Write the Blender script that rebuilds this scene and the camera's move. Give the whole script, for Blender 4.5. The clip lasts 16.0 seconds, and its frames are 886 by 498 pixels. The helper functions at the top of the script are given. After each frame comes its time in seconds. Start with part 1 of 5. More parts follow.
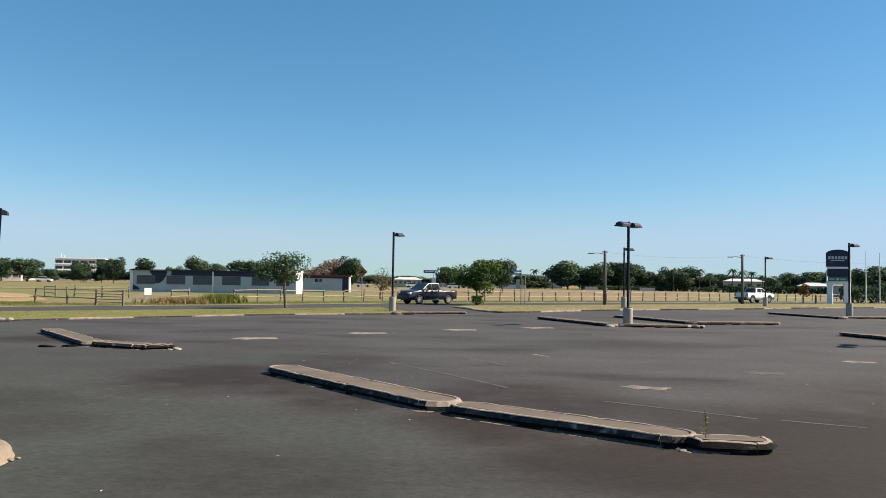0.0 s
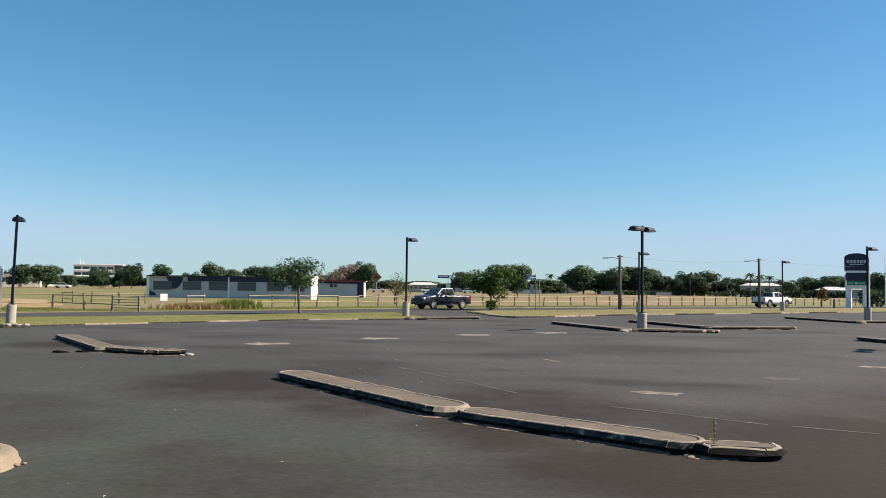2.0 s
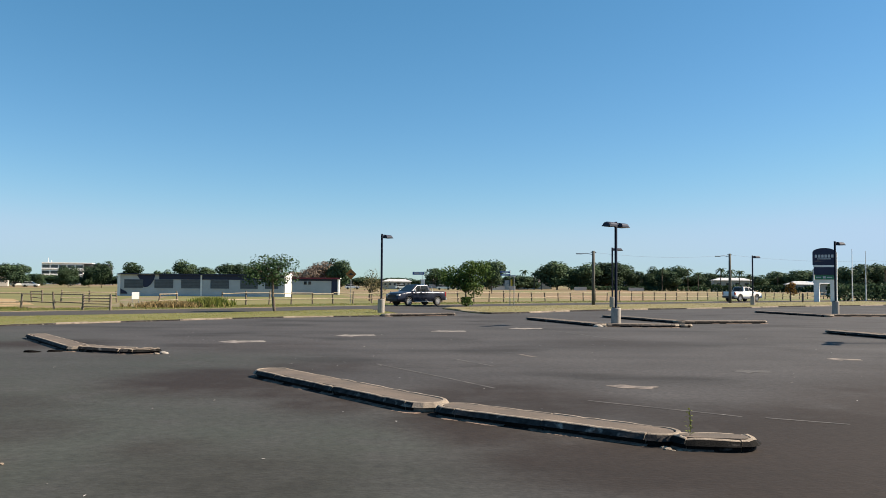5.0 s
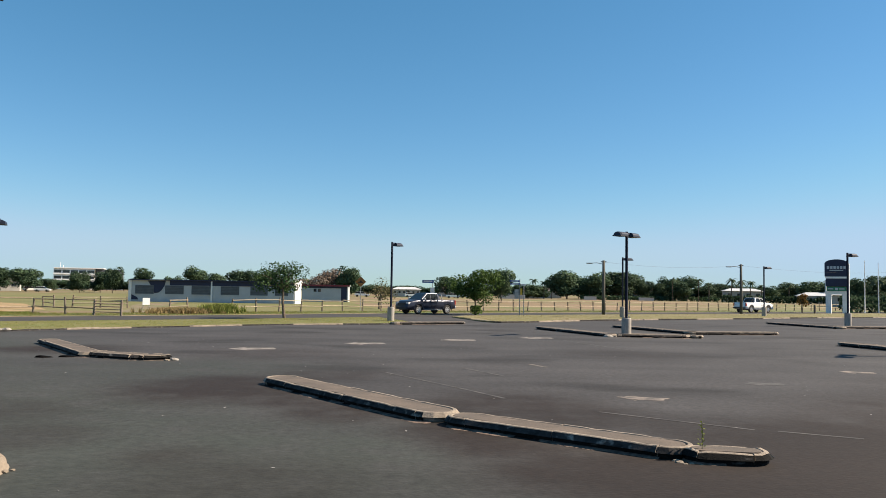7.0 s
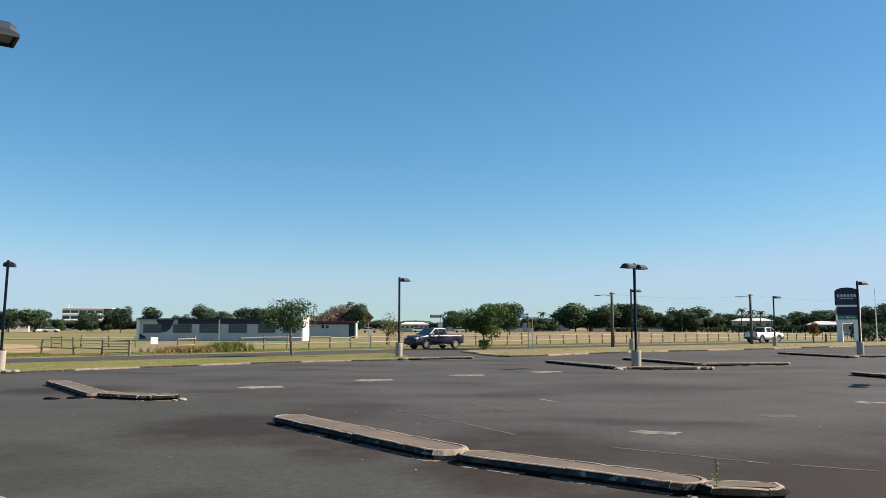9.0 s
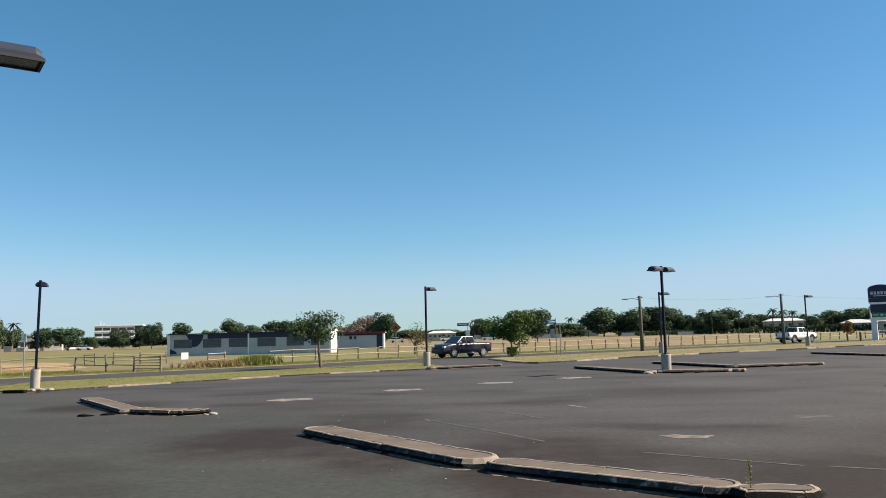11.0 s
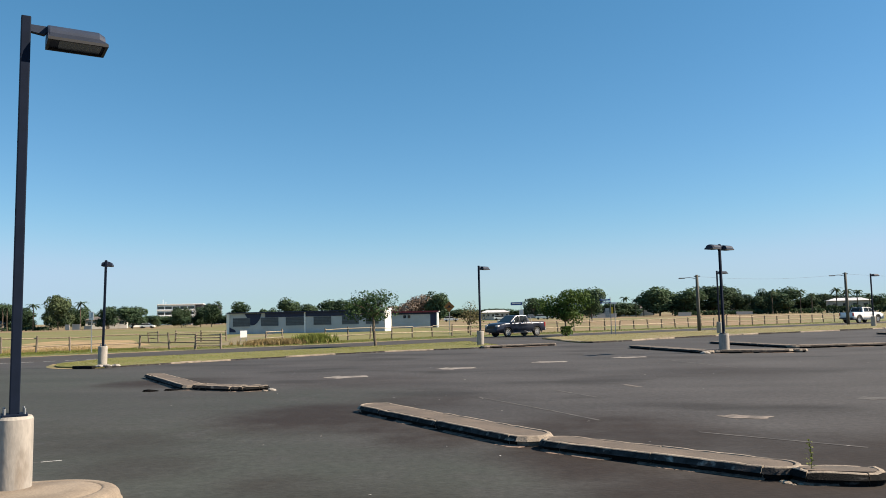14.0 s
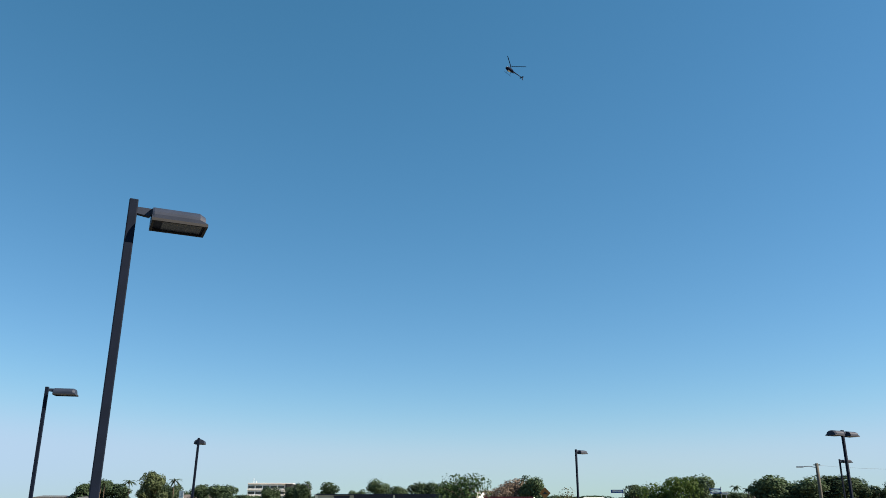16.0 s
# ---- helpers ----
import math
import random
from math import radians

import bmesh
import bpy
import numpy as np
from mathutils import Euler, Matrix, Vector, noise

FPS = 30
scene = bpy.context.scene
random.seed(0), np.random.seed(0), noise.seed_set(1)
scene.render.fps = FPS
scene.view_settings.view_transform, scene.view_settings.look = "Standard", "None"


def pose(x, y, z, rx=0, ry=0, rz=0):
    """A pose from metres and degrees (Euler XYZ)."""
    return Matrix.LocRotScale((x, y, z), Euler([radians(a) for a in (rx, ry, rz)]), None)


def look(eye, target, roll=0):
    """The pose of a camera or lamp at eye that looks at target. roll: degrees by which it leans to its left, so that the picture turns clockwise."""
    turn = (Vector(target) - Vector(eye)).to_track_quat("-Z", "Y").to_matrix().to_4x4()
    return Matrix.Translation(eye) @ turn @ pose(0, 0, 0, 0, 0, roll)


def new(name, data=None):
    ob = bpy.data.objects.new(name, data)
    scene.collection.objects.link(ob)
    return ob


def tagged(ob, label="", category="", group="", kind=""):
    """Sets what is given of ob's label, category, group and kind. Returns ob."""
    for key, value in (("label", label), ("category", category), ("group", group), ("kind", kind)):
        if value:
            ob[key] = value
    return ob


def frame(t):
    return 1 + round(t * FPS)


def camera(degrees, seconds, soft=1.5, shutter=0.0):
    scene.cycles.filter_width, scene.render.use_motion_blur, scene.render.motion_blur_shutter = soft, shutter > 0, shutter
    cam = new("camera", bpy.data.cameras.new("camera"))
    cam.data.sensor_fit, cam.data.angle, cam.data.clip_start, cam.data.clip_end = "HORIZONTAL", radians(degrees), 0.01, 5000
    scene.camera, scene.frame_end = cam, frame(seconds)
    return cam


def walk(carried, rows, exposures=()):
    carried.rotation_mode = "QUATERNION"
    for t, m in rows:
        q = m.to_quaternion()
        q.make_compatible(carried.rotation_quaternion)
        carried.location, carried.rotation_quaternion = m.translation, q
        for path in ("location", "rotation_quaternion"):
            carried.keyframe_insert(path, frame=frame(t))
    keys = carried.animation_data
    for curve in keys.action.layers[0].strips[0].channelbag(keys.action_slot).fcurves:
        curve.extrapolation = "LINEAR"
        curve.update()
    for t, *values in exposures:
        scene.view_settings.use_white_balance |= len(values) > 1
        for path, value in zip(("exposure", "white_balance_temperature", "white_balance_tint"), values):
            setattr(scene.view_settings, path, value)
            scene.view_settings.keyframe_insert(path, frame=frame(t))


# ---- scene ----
cam = camera(58.48, 16.0, 0.9)
PATH = [
    (0, look((-0.086, 0.146, 1.932), (-0.074, 20.129, 2.755), 0.942)),
    (0.5, look((-0.100, 0.140, 1.930), (-0.201, 20.121, 2.793), 0.899)),
    (1, look((-0.094, 0.178, 1.914), (-0.448, 20.155, 2.811), 1.042)),
    (1.5, look((-0.007, 0.195, 1.918), (-0.391, 20.169, 2.845), 0.994)),
    (2, look((0.040, 0.179, 1.933), (-0.340, 20.153, 2.878), 0.795)),
    (2.5, look((0.022, 0.145, 1.920), (-0.253, 20.121, 2.859), 0.705)),
    (3, look((0.001, 0.136, 1.934), (-0.079, 20.114, 2.866), 0.543)),
    (3.5, look((-0.031, 0.070, 1.925), (0.069, 20.051, 2.787), 0.450)),
    (4, look((-0.022, 0.104, 1.918), (0.252, 20.086, 2.719), 0.395)),
    (6.5, look((-0.046, 0.138, 1.946), (0.129, 20.111, 2.967), 0.768)),
    (7, look((-0.052, 0.139, 1.947), (-0.020, 20.110, 3.015), 0.934)),
    (7.5, look((-0.059, 0.124, 1.956), (-0.102, 20.085, 3.209), 0.917)),
    (8, look((-0.053, 0.144, 1.958), (-0.148, 20.085, 3.491), 0.848)),
    (8.5, look((-0.057, 0.140, 1.961), (-0.192, 20.059, 3.746), 0.569)),
    (9, look((-0.050, 0.139, 1.971), (-0.204, 20.045, 3.900), 0.049)),
    (11.5, look((-0.024, 0.124, 1.971), (-1.002, 19.983, 4.127), -1.614)),
    (12, look((-0.032, 0.101, 1.972), (-1.213, 19.971, 3.922), -1.597)),
    (12.5, look((-0.037, 0.097, 1.971), (-1.424, 19.973, 3.718), -1.383)),
    (13, look((-0.039, 0.080, 1.975), (-1.662, 19.963, 3.392), -1.463)),
    (13.5, look((-0.045, 0.062, 1.966), (-1.802, 19.949, 3.160), -1.546)),
    (14, look((-0.033, 0.102, 1.958), (-2.173, 19.918, 3.618), -1.287)),
    (14.5, look((-0.064, 0.248, 1.990), (-2.706, 19.833, 5.066), -0.805)),
    (15, look((-0.088, 0.673, 1.996), (-3.683, 19.669, 7.117), 0.045)),
    (15.5, look((-0.162, 0.448, 2.038), (-3.725, 19.278, 7.760), 0.088)),
    (16, look((-0.128, 0.591, 2.059), (-4.353, 19.175, 8.125), 0.052)),
]
walk(cam, PATH, [(0.0, 1.17, 6170, 6), (14.0, 1.17, 6170, 6), (15.0, 1.13, 6050, 5), (15.4, 1.24, 6050, 5), (16.0, 1.18, 6200, 6)])

# ---- light ----
SUN_EL, SUN_AZ = radians(39.5), math.atan2(0.995, 0.06)     # azimuth from +y towards +x
world = bpy.data.worlds.new("world")
scene.world = world
world.use_nodes = True
wn = world.node_tree.nodes
sky = wn.new("ShaderNodeTexSky")
sky.sky_type, sky.sun_disc = "NISHITA", False
sky.sun_elevation, sky.sun_rotation = SUN_EL, SUN_AZ
sky.altitude, sky.air_density, sky.dust_density, sky.ozone_density = 0, 1.0, 0.0, 5.5


def world_math(op, src, value):
    node = wn.new("ShaderNodeMath")
    node.operation = op
    world.node_tree.links.new(src, node.inputs[0])
    node.inputs[1].default_value = value
    return node.outputs[0]


# clear dry air: even air light added, deep blue overhead and paler towards the horizon
split, joined = wn.new("ShaderNodeSeparateColor"), wn.new("ShaderNodeCombineColor")
world.node_tree.links.new(sky.outputs[0], split.inputs[0])
for ch, (air, deep, gain, pale) in enumerate(((0.0085, 1.30, 1.76, 0.224), (0.028, 1.06, 1.10, 0.288), (0.034, 1.035, 1.062, 0.370))):
    v = world_math("MULTIPLY", split.outputs[ch], 0.048)
    v = world_math("POWER", world_math("ADD", v, air), deep)
    v = world_math("SMOOTH_MIN", world_math("MULTIPLY", v, gain), pale)
    v.node.inputs[2].default_value = 0.08
    world.node_tree.links.new(v, joined.inputs[ch])
world.node_tree.links.new(joined.outputs[0], wn["Background"].inputs[0])
wn["Background"].inputs[1].default_value = 1.0
sun = new("sun", bpy.data.lights.new("sun", "SUN"))
sun.data.energy, sun.data.angle, sun.data.color = 5.4, radians(0.6), (1.0, 0.80, 0.61)
sun.matrix_world = look((60, 14, 50), (60 - math.sin(SUN_AZ) * math.cos(SUN_EL), 14 - math.cos(SUN_AZ) * math.cos(SUN_EL), 50 - math.sin(SUN_EL)))


# ---- materials ----
def mat(name, c1, c2, scale=4.0, rough=0.8, bump=0.0, metal=0.0, fine=40.0, fine_mix=0.3, world_space=False, c3=None, c3_scale=0.3, c3_at=0.55, vary=0.0, stretch=(1, 1, 1), spec=0.5):
    """Two tones in coarse noise, a fine grain over them, an optional third tone in large patches, and a random tone per object."""
    m = bpy.data.materials.new(name)
    m.use_nodes = True
    nt = m.node_tree
    n, l = nt.nodes, nt.links
    bs = n["Principled BSDF"]
    if world_space:
        co = n.new("ShaderNodeNewGeometry").outputs["Position"]
    else:
        co = n.new("ShaderNodeTexCoord").outputs["Object"]
    mp = n.new("ShaderNodeMapping")
    mp.inputs["Scale"].default_value = stretch
    l.new(co, mp.inputs[0])
    co = mp.outputs[0]

    def noise_tex(s, d=4.0):
        t = n.new("ShaderNodeTexNoise")
        t.inputs["Scale"].default_value, t.inputs["Detail"].default_value = s, d
        l.new(co, t.inputs["Vector"])
        return t.outputs["Fac"]

    def ramp(src, a, b):
        r = n.new("ShaderNodeMapRange")
        r.inputs["From Min"].default_value, r.inputs["From Max"].default_value = a, b
        l.new(src, r.inputs["Value"])
        return r.outputs[0]

    def mixed(fac, a, b, mode="MIX"):
        x = n.new("ShaderNodeMix")
        x.data_type, x.blend_type = "RGBA", mode
        for sock, val in ((0, fac), (6, a), (7, b)):
            if isinstance(val, (int, float)):
                x.inputs[sock].default_value = val
            elif isinstance(val, tuple):
                x.inputs[sock].default_value = (*val, 1)
            else:
                l.new(val, x.inputs[sock])
        return x.outputs[2]

    col = mixed(ramp(noise_tex(scale), 0.35, 0.65), tuple(c1), tuple(c2))
    if c3:
        col = mixed(ramp(noise_tex(c3_scale, 5), c3_at, c3_at + 0.13), col, tuple(c3))
    f = noise_tex(fine, 3)
    g = ramp(f, 0.25, 0.75)
    if fine_mix:
        dark = mixed(1.0, col, (1 - fine_mix,) * 3, "MULTIPLY")
        col = mixed(g, dark, col)
    if vary:
        info = n.new("ShaderNodeObjectInfo")
        v = n.new("ShaderNodeMapRange")
        v.inputs["To Min"].default_value, v.inputs["To Max"].default_value = 1 - vary, 1 + vary
        l.new(info.outputs["Random"], v.inputs["Value"])
        hs = n.new("ShaderNodeHueSaturation")
        l.new(v.outputs[0], hs.inputs["Value"])
        l.new(col, hs.inputs["Color"])
        col = hs.outputs[0]
    l.new(col, bs.inputs["Base Color"])
    bs.inputs["Roughness"].default_value, bs.inputs["Metallic"].default_value = rough, metal
    bs.inputs["Specular IOR Level"].default_value = spec
    if bump:
        b = n.new("ShaderNodeBump")
        b.inputs["Strength"].default_value, b.inputs["Distance"].default_value = 0.6, bump
        l.new(f, b.inputs["Height"])
        l.new(b.outputs[0], bs.inputs["Normal"])
    return m


def leaf_mat(name, a, b):
    """Leaves: tone by clump island, a little light passing through."""
    m = mat(name, a, b, 1.2, 0.7, 0, 0, 9.0, 0.35, vary=0.18, spec=0.12)
    n, l = m.node_tree.nodes, m.node_tree.links
    bs = n["Principled BSDF"]
    src = bs.inputs["Base Color"].links[0].from_socket
    geo = n.new("ShaderNodeNewGeometry")
    v = n.new("ShaderNodeMapRange")
    v.inputs["To Min"].default_value, v.inputs["To Max"].default_value = 0.6, 1.35
    l.new(geo.outputs["Random Per Island"], v.inputs["Value"])
    hs = n.new("ShaderNodeHueSaturation")
    l.new(v.outputs[0], hs.inputs["Value"])
    l.new(src, hs.inputs["Color"])
    l.new(hs.outputs[0], bs.inputs["Base Color"])
    tr = n.new("ShaderNodeBsdfTranslucent")
    l.new(hs.outputs[0], tr.inputs[0])
    mx = n.new("ShaderNodeMixShader")
    mx.inputs[0].default_value = 0.25
    l.new(bs.outputs[0], mx.inputs[1])
    l.new(tr.outputs[0], mx.inputs[2])
    l.new(mx.outputs[0], n["Material Output"].inputs[0])
    return m


ASPHALT = mat("old_asphalt", (0.0535, 0.0518, 0.0528), (0.0665, 0.0647, 0.0660), 0.30, 0.85, 0.008, 0, 13, 0.4, True, (0.035, 0.0332, 0.0328), 0.20, 0.54, stretch=(1, 1.7, 1), spec=0.22)


def soak(m, spots, brown, moss):
    """Old oil stains: soft round patches broken by noise, at fixed places in the car park."""
    n, l = m.node_tree.nodes, m.node_tree.links
    bs = n["Principled BSDF"]
    col = bs.inputs["Base Color"].links[0].from_socket
    pos = n.new("ShaderNodeNewGeometry").outputs["Position"]
    nz = n.new("ShaderNodeTexNoise")
    nz.inputs["Scale"].default_value, nz.inputs["Detail"].default_value = 1.3, 6
    l.new(pos, nz.inputs["Vector"])
    for x, y, r, k, tone in [(*s, brown) if len(s) == 4 else (*s[:4], moss) for s in spots]:
        d = n.new("ShaderNodeVectorMath")
        d.operation = "DISTANCE"
        l.new(pos, d.inputs[0])
        d.inputs[1].default_value = (x, y, 0)
        a = n.new("ShaderNodeMapRange")
        a.interpolation_type = "SMOOTHSTEP"
        for key, v in (("From Min", r), ("From Max", r * 0.15), ("To Min", 0.0), ("To Max", k * 2.1)):
            a.inputs[key].default_value = v
        l.new(d.outputs["Value"], a.inputs["Value"])
        w = n.new("ShaderNodeMath")
        w.operation, w.use_clamp = "MULTIPLY", True
        l.new(a.outputs[0], w.inputs[0])
        l.new(nz.outputs["Fac"], w.inputs[1])
        x2 = n.new("ShaderNodeMix")
        x2.data_type = "RGBA"
        l.new(w.outputs[0], x2.inputs[0])
        l.new(col, x2.inputs[6])
        x2.inputs[7].default_value = (*tone, 1)
        col = x2.outputs[2]
    mo = n.new("ShaderNodeTexNoise")
    mo.inputs["Scale"].default_value, mo.inputs["Detail"].default_value, mo.inputs["Roughness"].default_value = 6.5, 9, 0.80
    l.new(pos, mo.inputs["Vector"])
    lane = n.new("ShaderNodeMapping")
    lane.inputs["Scale"].default_value = (0.07, 0.28, 1)
    lane.inputs["Rotation"].default_value = (0, 0, 0.25)
    l.new(pos, lane.inputs[0])
    ln = n.new("ShaderNodeTexNoise")
    ln.inputs["Scale"].default_value, ln.inputs["Detail"].default_value = 1.0, 5
    l.new(lane.outputs[0], ln.inputs["Vector"])
    lr = n.new("ShaderNodeMapRange")
    for key, v in (("From Min", 0.36), ("From Max", 0.64), ("To Min", 0.84), ("To Max", 1.13)):
        lr.inputs[key].default_value = v
    l.new(ln.outputs["Fac"], lr.inputs["Value"])
    hl = n.new("ShaderNodeHueSaturation")
    l.new(lr.outputs[0], hl.inputs["Value"])
    l.new(col, hl.inputs["Color"])
    col = hl.outputs[0]
    mr = n.new("ShaderNodeMapRange")
    for key, v in (("From Min", 0.33), ("From Max", 0.67), ("To Min", 0.68), ("To Max", 1.29)):
        mr.inputs[key].default_value = v
    l.new(mo.outputs["Fac"], mr.inputs["Value"])
    hv = n.new("ShaderNodeHueSaturation")
    l.new(mr.outputs[0], hv.inputs["Value"])
    l.new(col, hv.inputs["Color"])
    l.new(hv.outputs[0], bs.inputs["Base Color"])


soak(ASPHALT, [(-7.5, 11.5, 7.5, 0.95, 1), (-2.5, 8.8, 5.5, 0.9, 1), (-13.0, 17.0, 7.0, 0.8, 1), (-6.0, 19.0, 5.0, 0.7, 1), (-16.5, 24.0, 8.0, 0.85, 1), (-22.0, 28.0, 9.0, 0.8, 1), (-4.3, 15.4, 3.0, 1.0), (-5.4, 10.4, 1.5, 0.45), (-3.2, 9.4, 1.0, 0.4), (-2.6, 18.2, 2.2, 0.6), (-1.6, 12.8, 1.6, 0.8), (0.3, 11.3, 1.5, 1.0), (1.0, 14.0, 2.8, 0.8), (2.2, 12.6, 2.4, 0.7), (4.6, 11.0, 2.2, 0.6),
               (-6.6, 12.4, 2.0, 0.35), (-9.0, 13.0, 3.6, 0.3), (1.6, 8.9, 2.2, 0.8), (4.2, 9.0, 2.6, 0.8), (-11.5, 24.5, 3.0, 0.8), (8.5, 14.0, 3.4, 0.6), (-2.0, 8.0, 2.4, 0.4), (6.0, 26.0, 3.5, 0.4), (-5.0, 24.0, 3.5, 0.45), (6.3, 9.8, 5.0, 1.3), (11.0, 12.0, 6.0, 1.1), (4.0, 8.0, 3.5, 1.2), (11.5, 17.0, 4.0, 0.5), (-9.0, 7.5, 3.0, 0.5), (2.2, 8.7, 1.7, 1.0), (0.7, 10.3, 1.3, 0.9), (3.6, 8.5, 1.6, 1.0), (-2.6, 13.9, 1.1, 0.8), (-4.6, 16.8, 1.6, 0.9), (-12.6, 24.2, 1.6, 0.8)], (0.0190, 0.0146, 0.0125), (0.0368, 0.0412, 0.0368))
ROAD = mat("road_asphalt", (0.045, 0.042, 0.040), (0.056, 0.053, 0.051), 0.3, 0.88, 0.005, 0, 50, 0.3, True, spec=0.25)
# near-black colour for the shadow shapes beside the left island
SHADOW_BLACK = mat("shadow_black", (0.004, 0.004, 0.004), (0.007, 0.0065, 0.0065), 3, 0.95, 0.003, spec=0.03)
PAINT = mat("worn_road_paint", (0.34, 0.305, 0.275), (0.12, 0.107, 0.096), 3.0, 0.8, 0.002, 0, 24, 0.5, True)
PAINT_FADED = mat("rubbed_road_paint", (0.27, 0.225, 0.19), (0.09, 0.078, 0.068), 4.0, 0.8, 0.002, 0, 24, 0.5, True)
LINE = mat("faded_line_paint", (0.105, 0.098, 0.093), (0.040, 0.037, 0.035), 2.2, 0.8, 0.002, 0, 24, 0.45, True)
WHITE_LINE = mat("road_line_paint", (0.55, 0.54, 0.52), (0.35, 0.34, 0.33), 2.0, 0.7, 0.002, 0, 20, 0.4, True)
KERB = mat("kerb_concrete", (0.33, 0.275, 0.215), (0.21, 0.175, 0.138), 3.2, 0.9, 0.012, 0, 45, 0.4, True, (0.07, 0.062, 0.055), 1.8, 0.56, vary=0.12)
CHIPS = mat("pale_stone_chips", (0.5, 0.49, 0.47), (0.36, 0.35, 0.34), 30, 0.9)
# kerb slope and foot: shade put into the base colour, pale chips over it
KERB_SLOPE = mat("shade_toned_kerb_slope", (0.070, 0.065, 0.063), (0.026, 0.025, 0.025), 5.0, 0.9, 0.014, 0, 40, 0.5, True, (0.26, 0.235, 0.205), 6.5, 0.60, vary=0.2, spec=0.1)
KERB_FACE = mat("shade_black_kerb_face", (0.016, 0.0155, 0.0150), (0.008, 0.008, 0.0078), 4.0, 0.85, 0.012, 0, 45, 0.35, True, (0.09, 0.085, 0.08), 5.0, 0.62, vary=0.15, stretch=(1, 1, 2.5), spec=0.08)
INFILL = mat("infill_concrete", (0.140, 0.110, 0.086), (0.098, 0.079, 0.063), 2.4, 0.92, 0.008, 0, 48, 0.42, True, (0.085, 0.073, 0.062), 1.1, 0.55)
GRIT = mat("sandy_grit", (0.25, 0.175, 0.135), (0.09, 0.068, 0.054), 9, 0.95, 0.01, 0, 60, 0.4, True)
CONCRETE = mat("cast_concrete", (0.36, 0.335, 0.30), (0.27, 0.25, 0.225), 4.5, 0.9, 0.006, 0, 30, 0.25, False, (0.17, 0.14, 0.11), 3.2, 0.58, stretch=(1, 1, 0.35))
PAD = mat("worn_pad_concrete", (0.27, 0.222, 0.168), (0.20, 0.162, 0.122), 1.8, 0.92, 0.006, 0, 38, 0.35, True, (0.17, 0.135, 0.10), 1.1, 0.56)
VERGE_DRY = mat("dry_mown_grass", (0.20, 0.175, 0.072), (0.165, 0.16, 0.055), 0.5, 0.95, 0.03, 0, 14, 0.45, True, (0.23, 0.19, 0.10), 0.25, 0.52)
VERGE = mat("mown_grass", (0.135, 0.150, 0.034), (0.18, 0.165, 0.054), 0.5, 0.95, 0.03, 0, 14, 0.45, True, (0.17, 0.165, 0.060), 0.25, 0.55)
FIELD = mat("dry_field_grass", (0.215, 0.148, 0.080), (0.18, 0.132, 0.066), 0.06, 0.95, 0.03, 0, 3.0, 0.35, True, (0.135, 0.14, 0.042), 0.028, 0.47)
FIELD_GREEN = mat("mown_field_grass", (0.155, 0.146, 0.042), (0.122, 0.126, 0.034), 0.09, 0.95, 0.03, 0, 3.0, 0.35, True, (0.19, 0.15, 0.065), 0.05, 0.53)
GREEN = mat("green_grass", (0.078, 0.118, 0.022), (0.125, 0.135, 0.035), 0.8, 0.95, 0.03, 0, 10, 0.4, True)
SAND = mat("bare_sand", (0.36, 0.25, 0.125), (0.27, 0.19, 0.088), 0.5, 0.95, 0.01, 0, 7, 0.35, True, (0.15, 0.135, 0.05), 0.28, 0.5)
DIRT = mat("sandy_dirt", (0.20, 0.15, 0.095), (0.165, 0.135, 0.075), 0.6, 0.95, 0.01, 0, 8, 0.3, True, (0.115, 0.125, 0.036), 0.30, 0.48)
DRY_BLADE = leaf_mat("dry_grass_blades", (0.22, 0.195, 0.075), (0.27, 0.225, 0.10))
BLADE = leaf_mat("grass_blades", (0.18, 0.20, 0.050), (0.24, 0.225, 0.075))
TUFT = leaf_mat("green_tufts", (0.14, 0.185, 0.040), (0.22, 0.23, 0.065))
DRY_TUFT = leaf_mat("dry_tufts", (0.27, 0.21, 0.095), (0.33, 0.25, 0.12))
POLE = mat("dark_painted_steel", (0.0042, 0.0088, 0.021), (0.0056, 0.0108, 0.026), 6, 0.7, 0, 0.0, 80, 0.15, spec=0.12)
HEAD = mat("grey_lamp_housing", (0.027, 0.037, 0.064), (0.020, 0.029, 0.052), 4, 0.6, 0.0, 0, 60, 0.15, spec=0.25)
LENS = mat("lamp_glass", (0.06, 0.075, 0.10), (0.08, 0.095, 0.12), 10, 0.25)
STEEL = mat("galvanised_steel", (0.40, 0.41, 0.42), (0.30, 0.31, 0.32), 8, 0.45, 0, 0.7)
TIMBER = mat("weathered_timber", (0.46, 0.38, 0.27), (0.34, 0.28, 0.20), 5, 0.9, 0.01, 0, 40, 0.35, vary=0.2)
BROWN_TIMBER = mat("brown_timber", (0.30, 0.235, 0.165), (0.20, 0.16, 0.115), 5, 0.9, 0.01, 0, 40, 0.35, vary=0.3)
DARK_TIMBER = mat("dark_timber", (0.14, 0.115, 0.088), (0.20, 0.165, 0.13), 5, 0.9, 0.01, 0, 40, 0.35, vary=0.2)
POWER_POLE = mat("grey_timber_pole", (0.105, 0.104, 0.088), (0.072, 0.071, 0.062), 3, 0.9, 0.01, 0, 40, 0.35, stretch=(1, 1, 0.2))
WALL = mat("grey_blue_painted_wall", (0.45, 0.475, 0.50), (0.39, 0.415, 0.44), 0.8, 0.75, 0.002, 0, 20, 0.12)
WHITE = mat("white_paint", (0.80, 0.80, 0.79), (0.72, 0.72, 0.71), 1.5, 0.5, 0, 0, 30, 0.08)
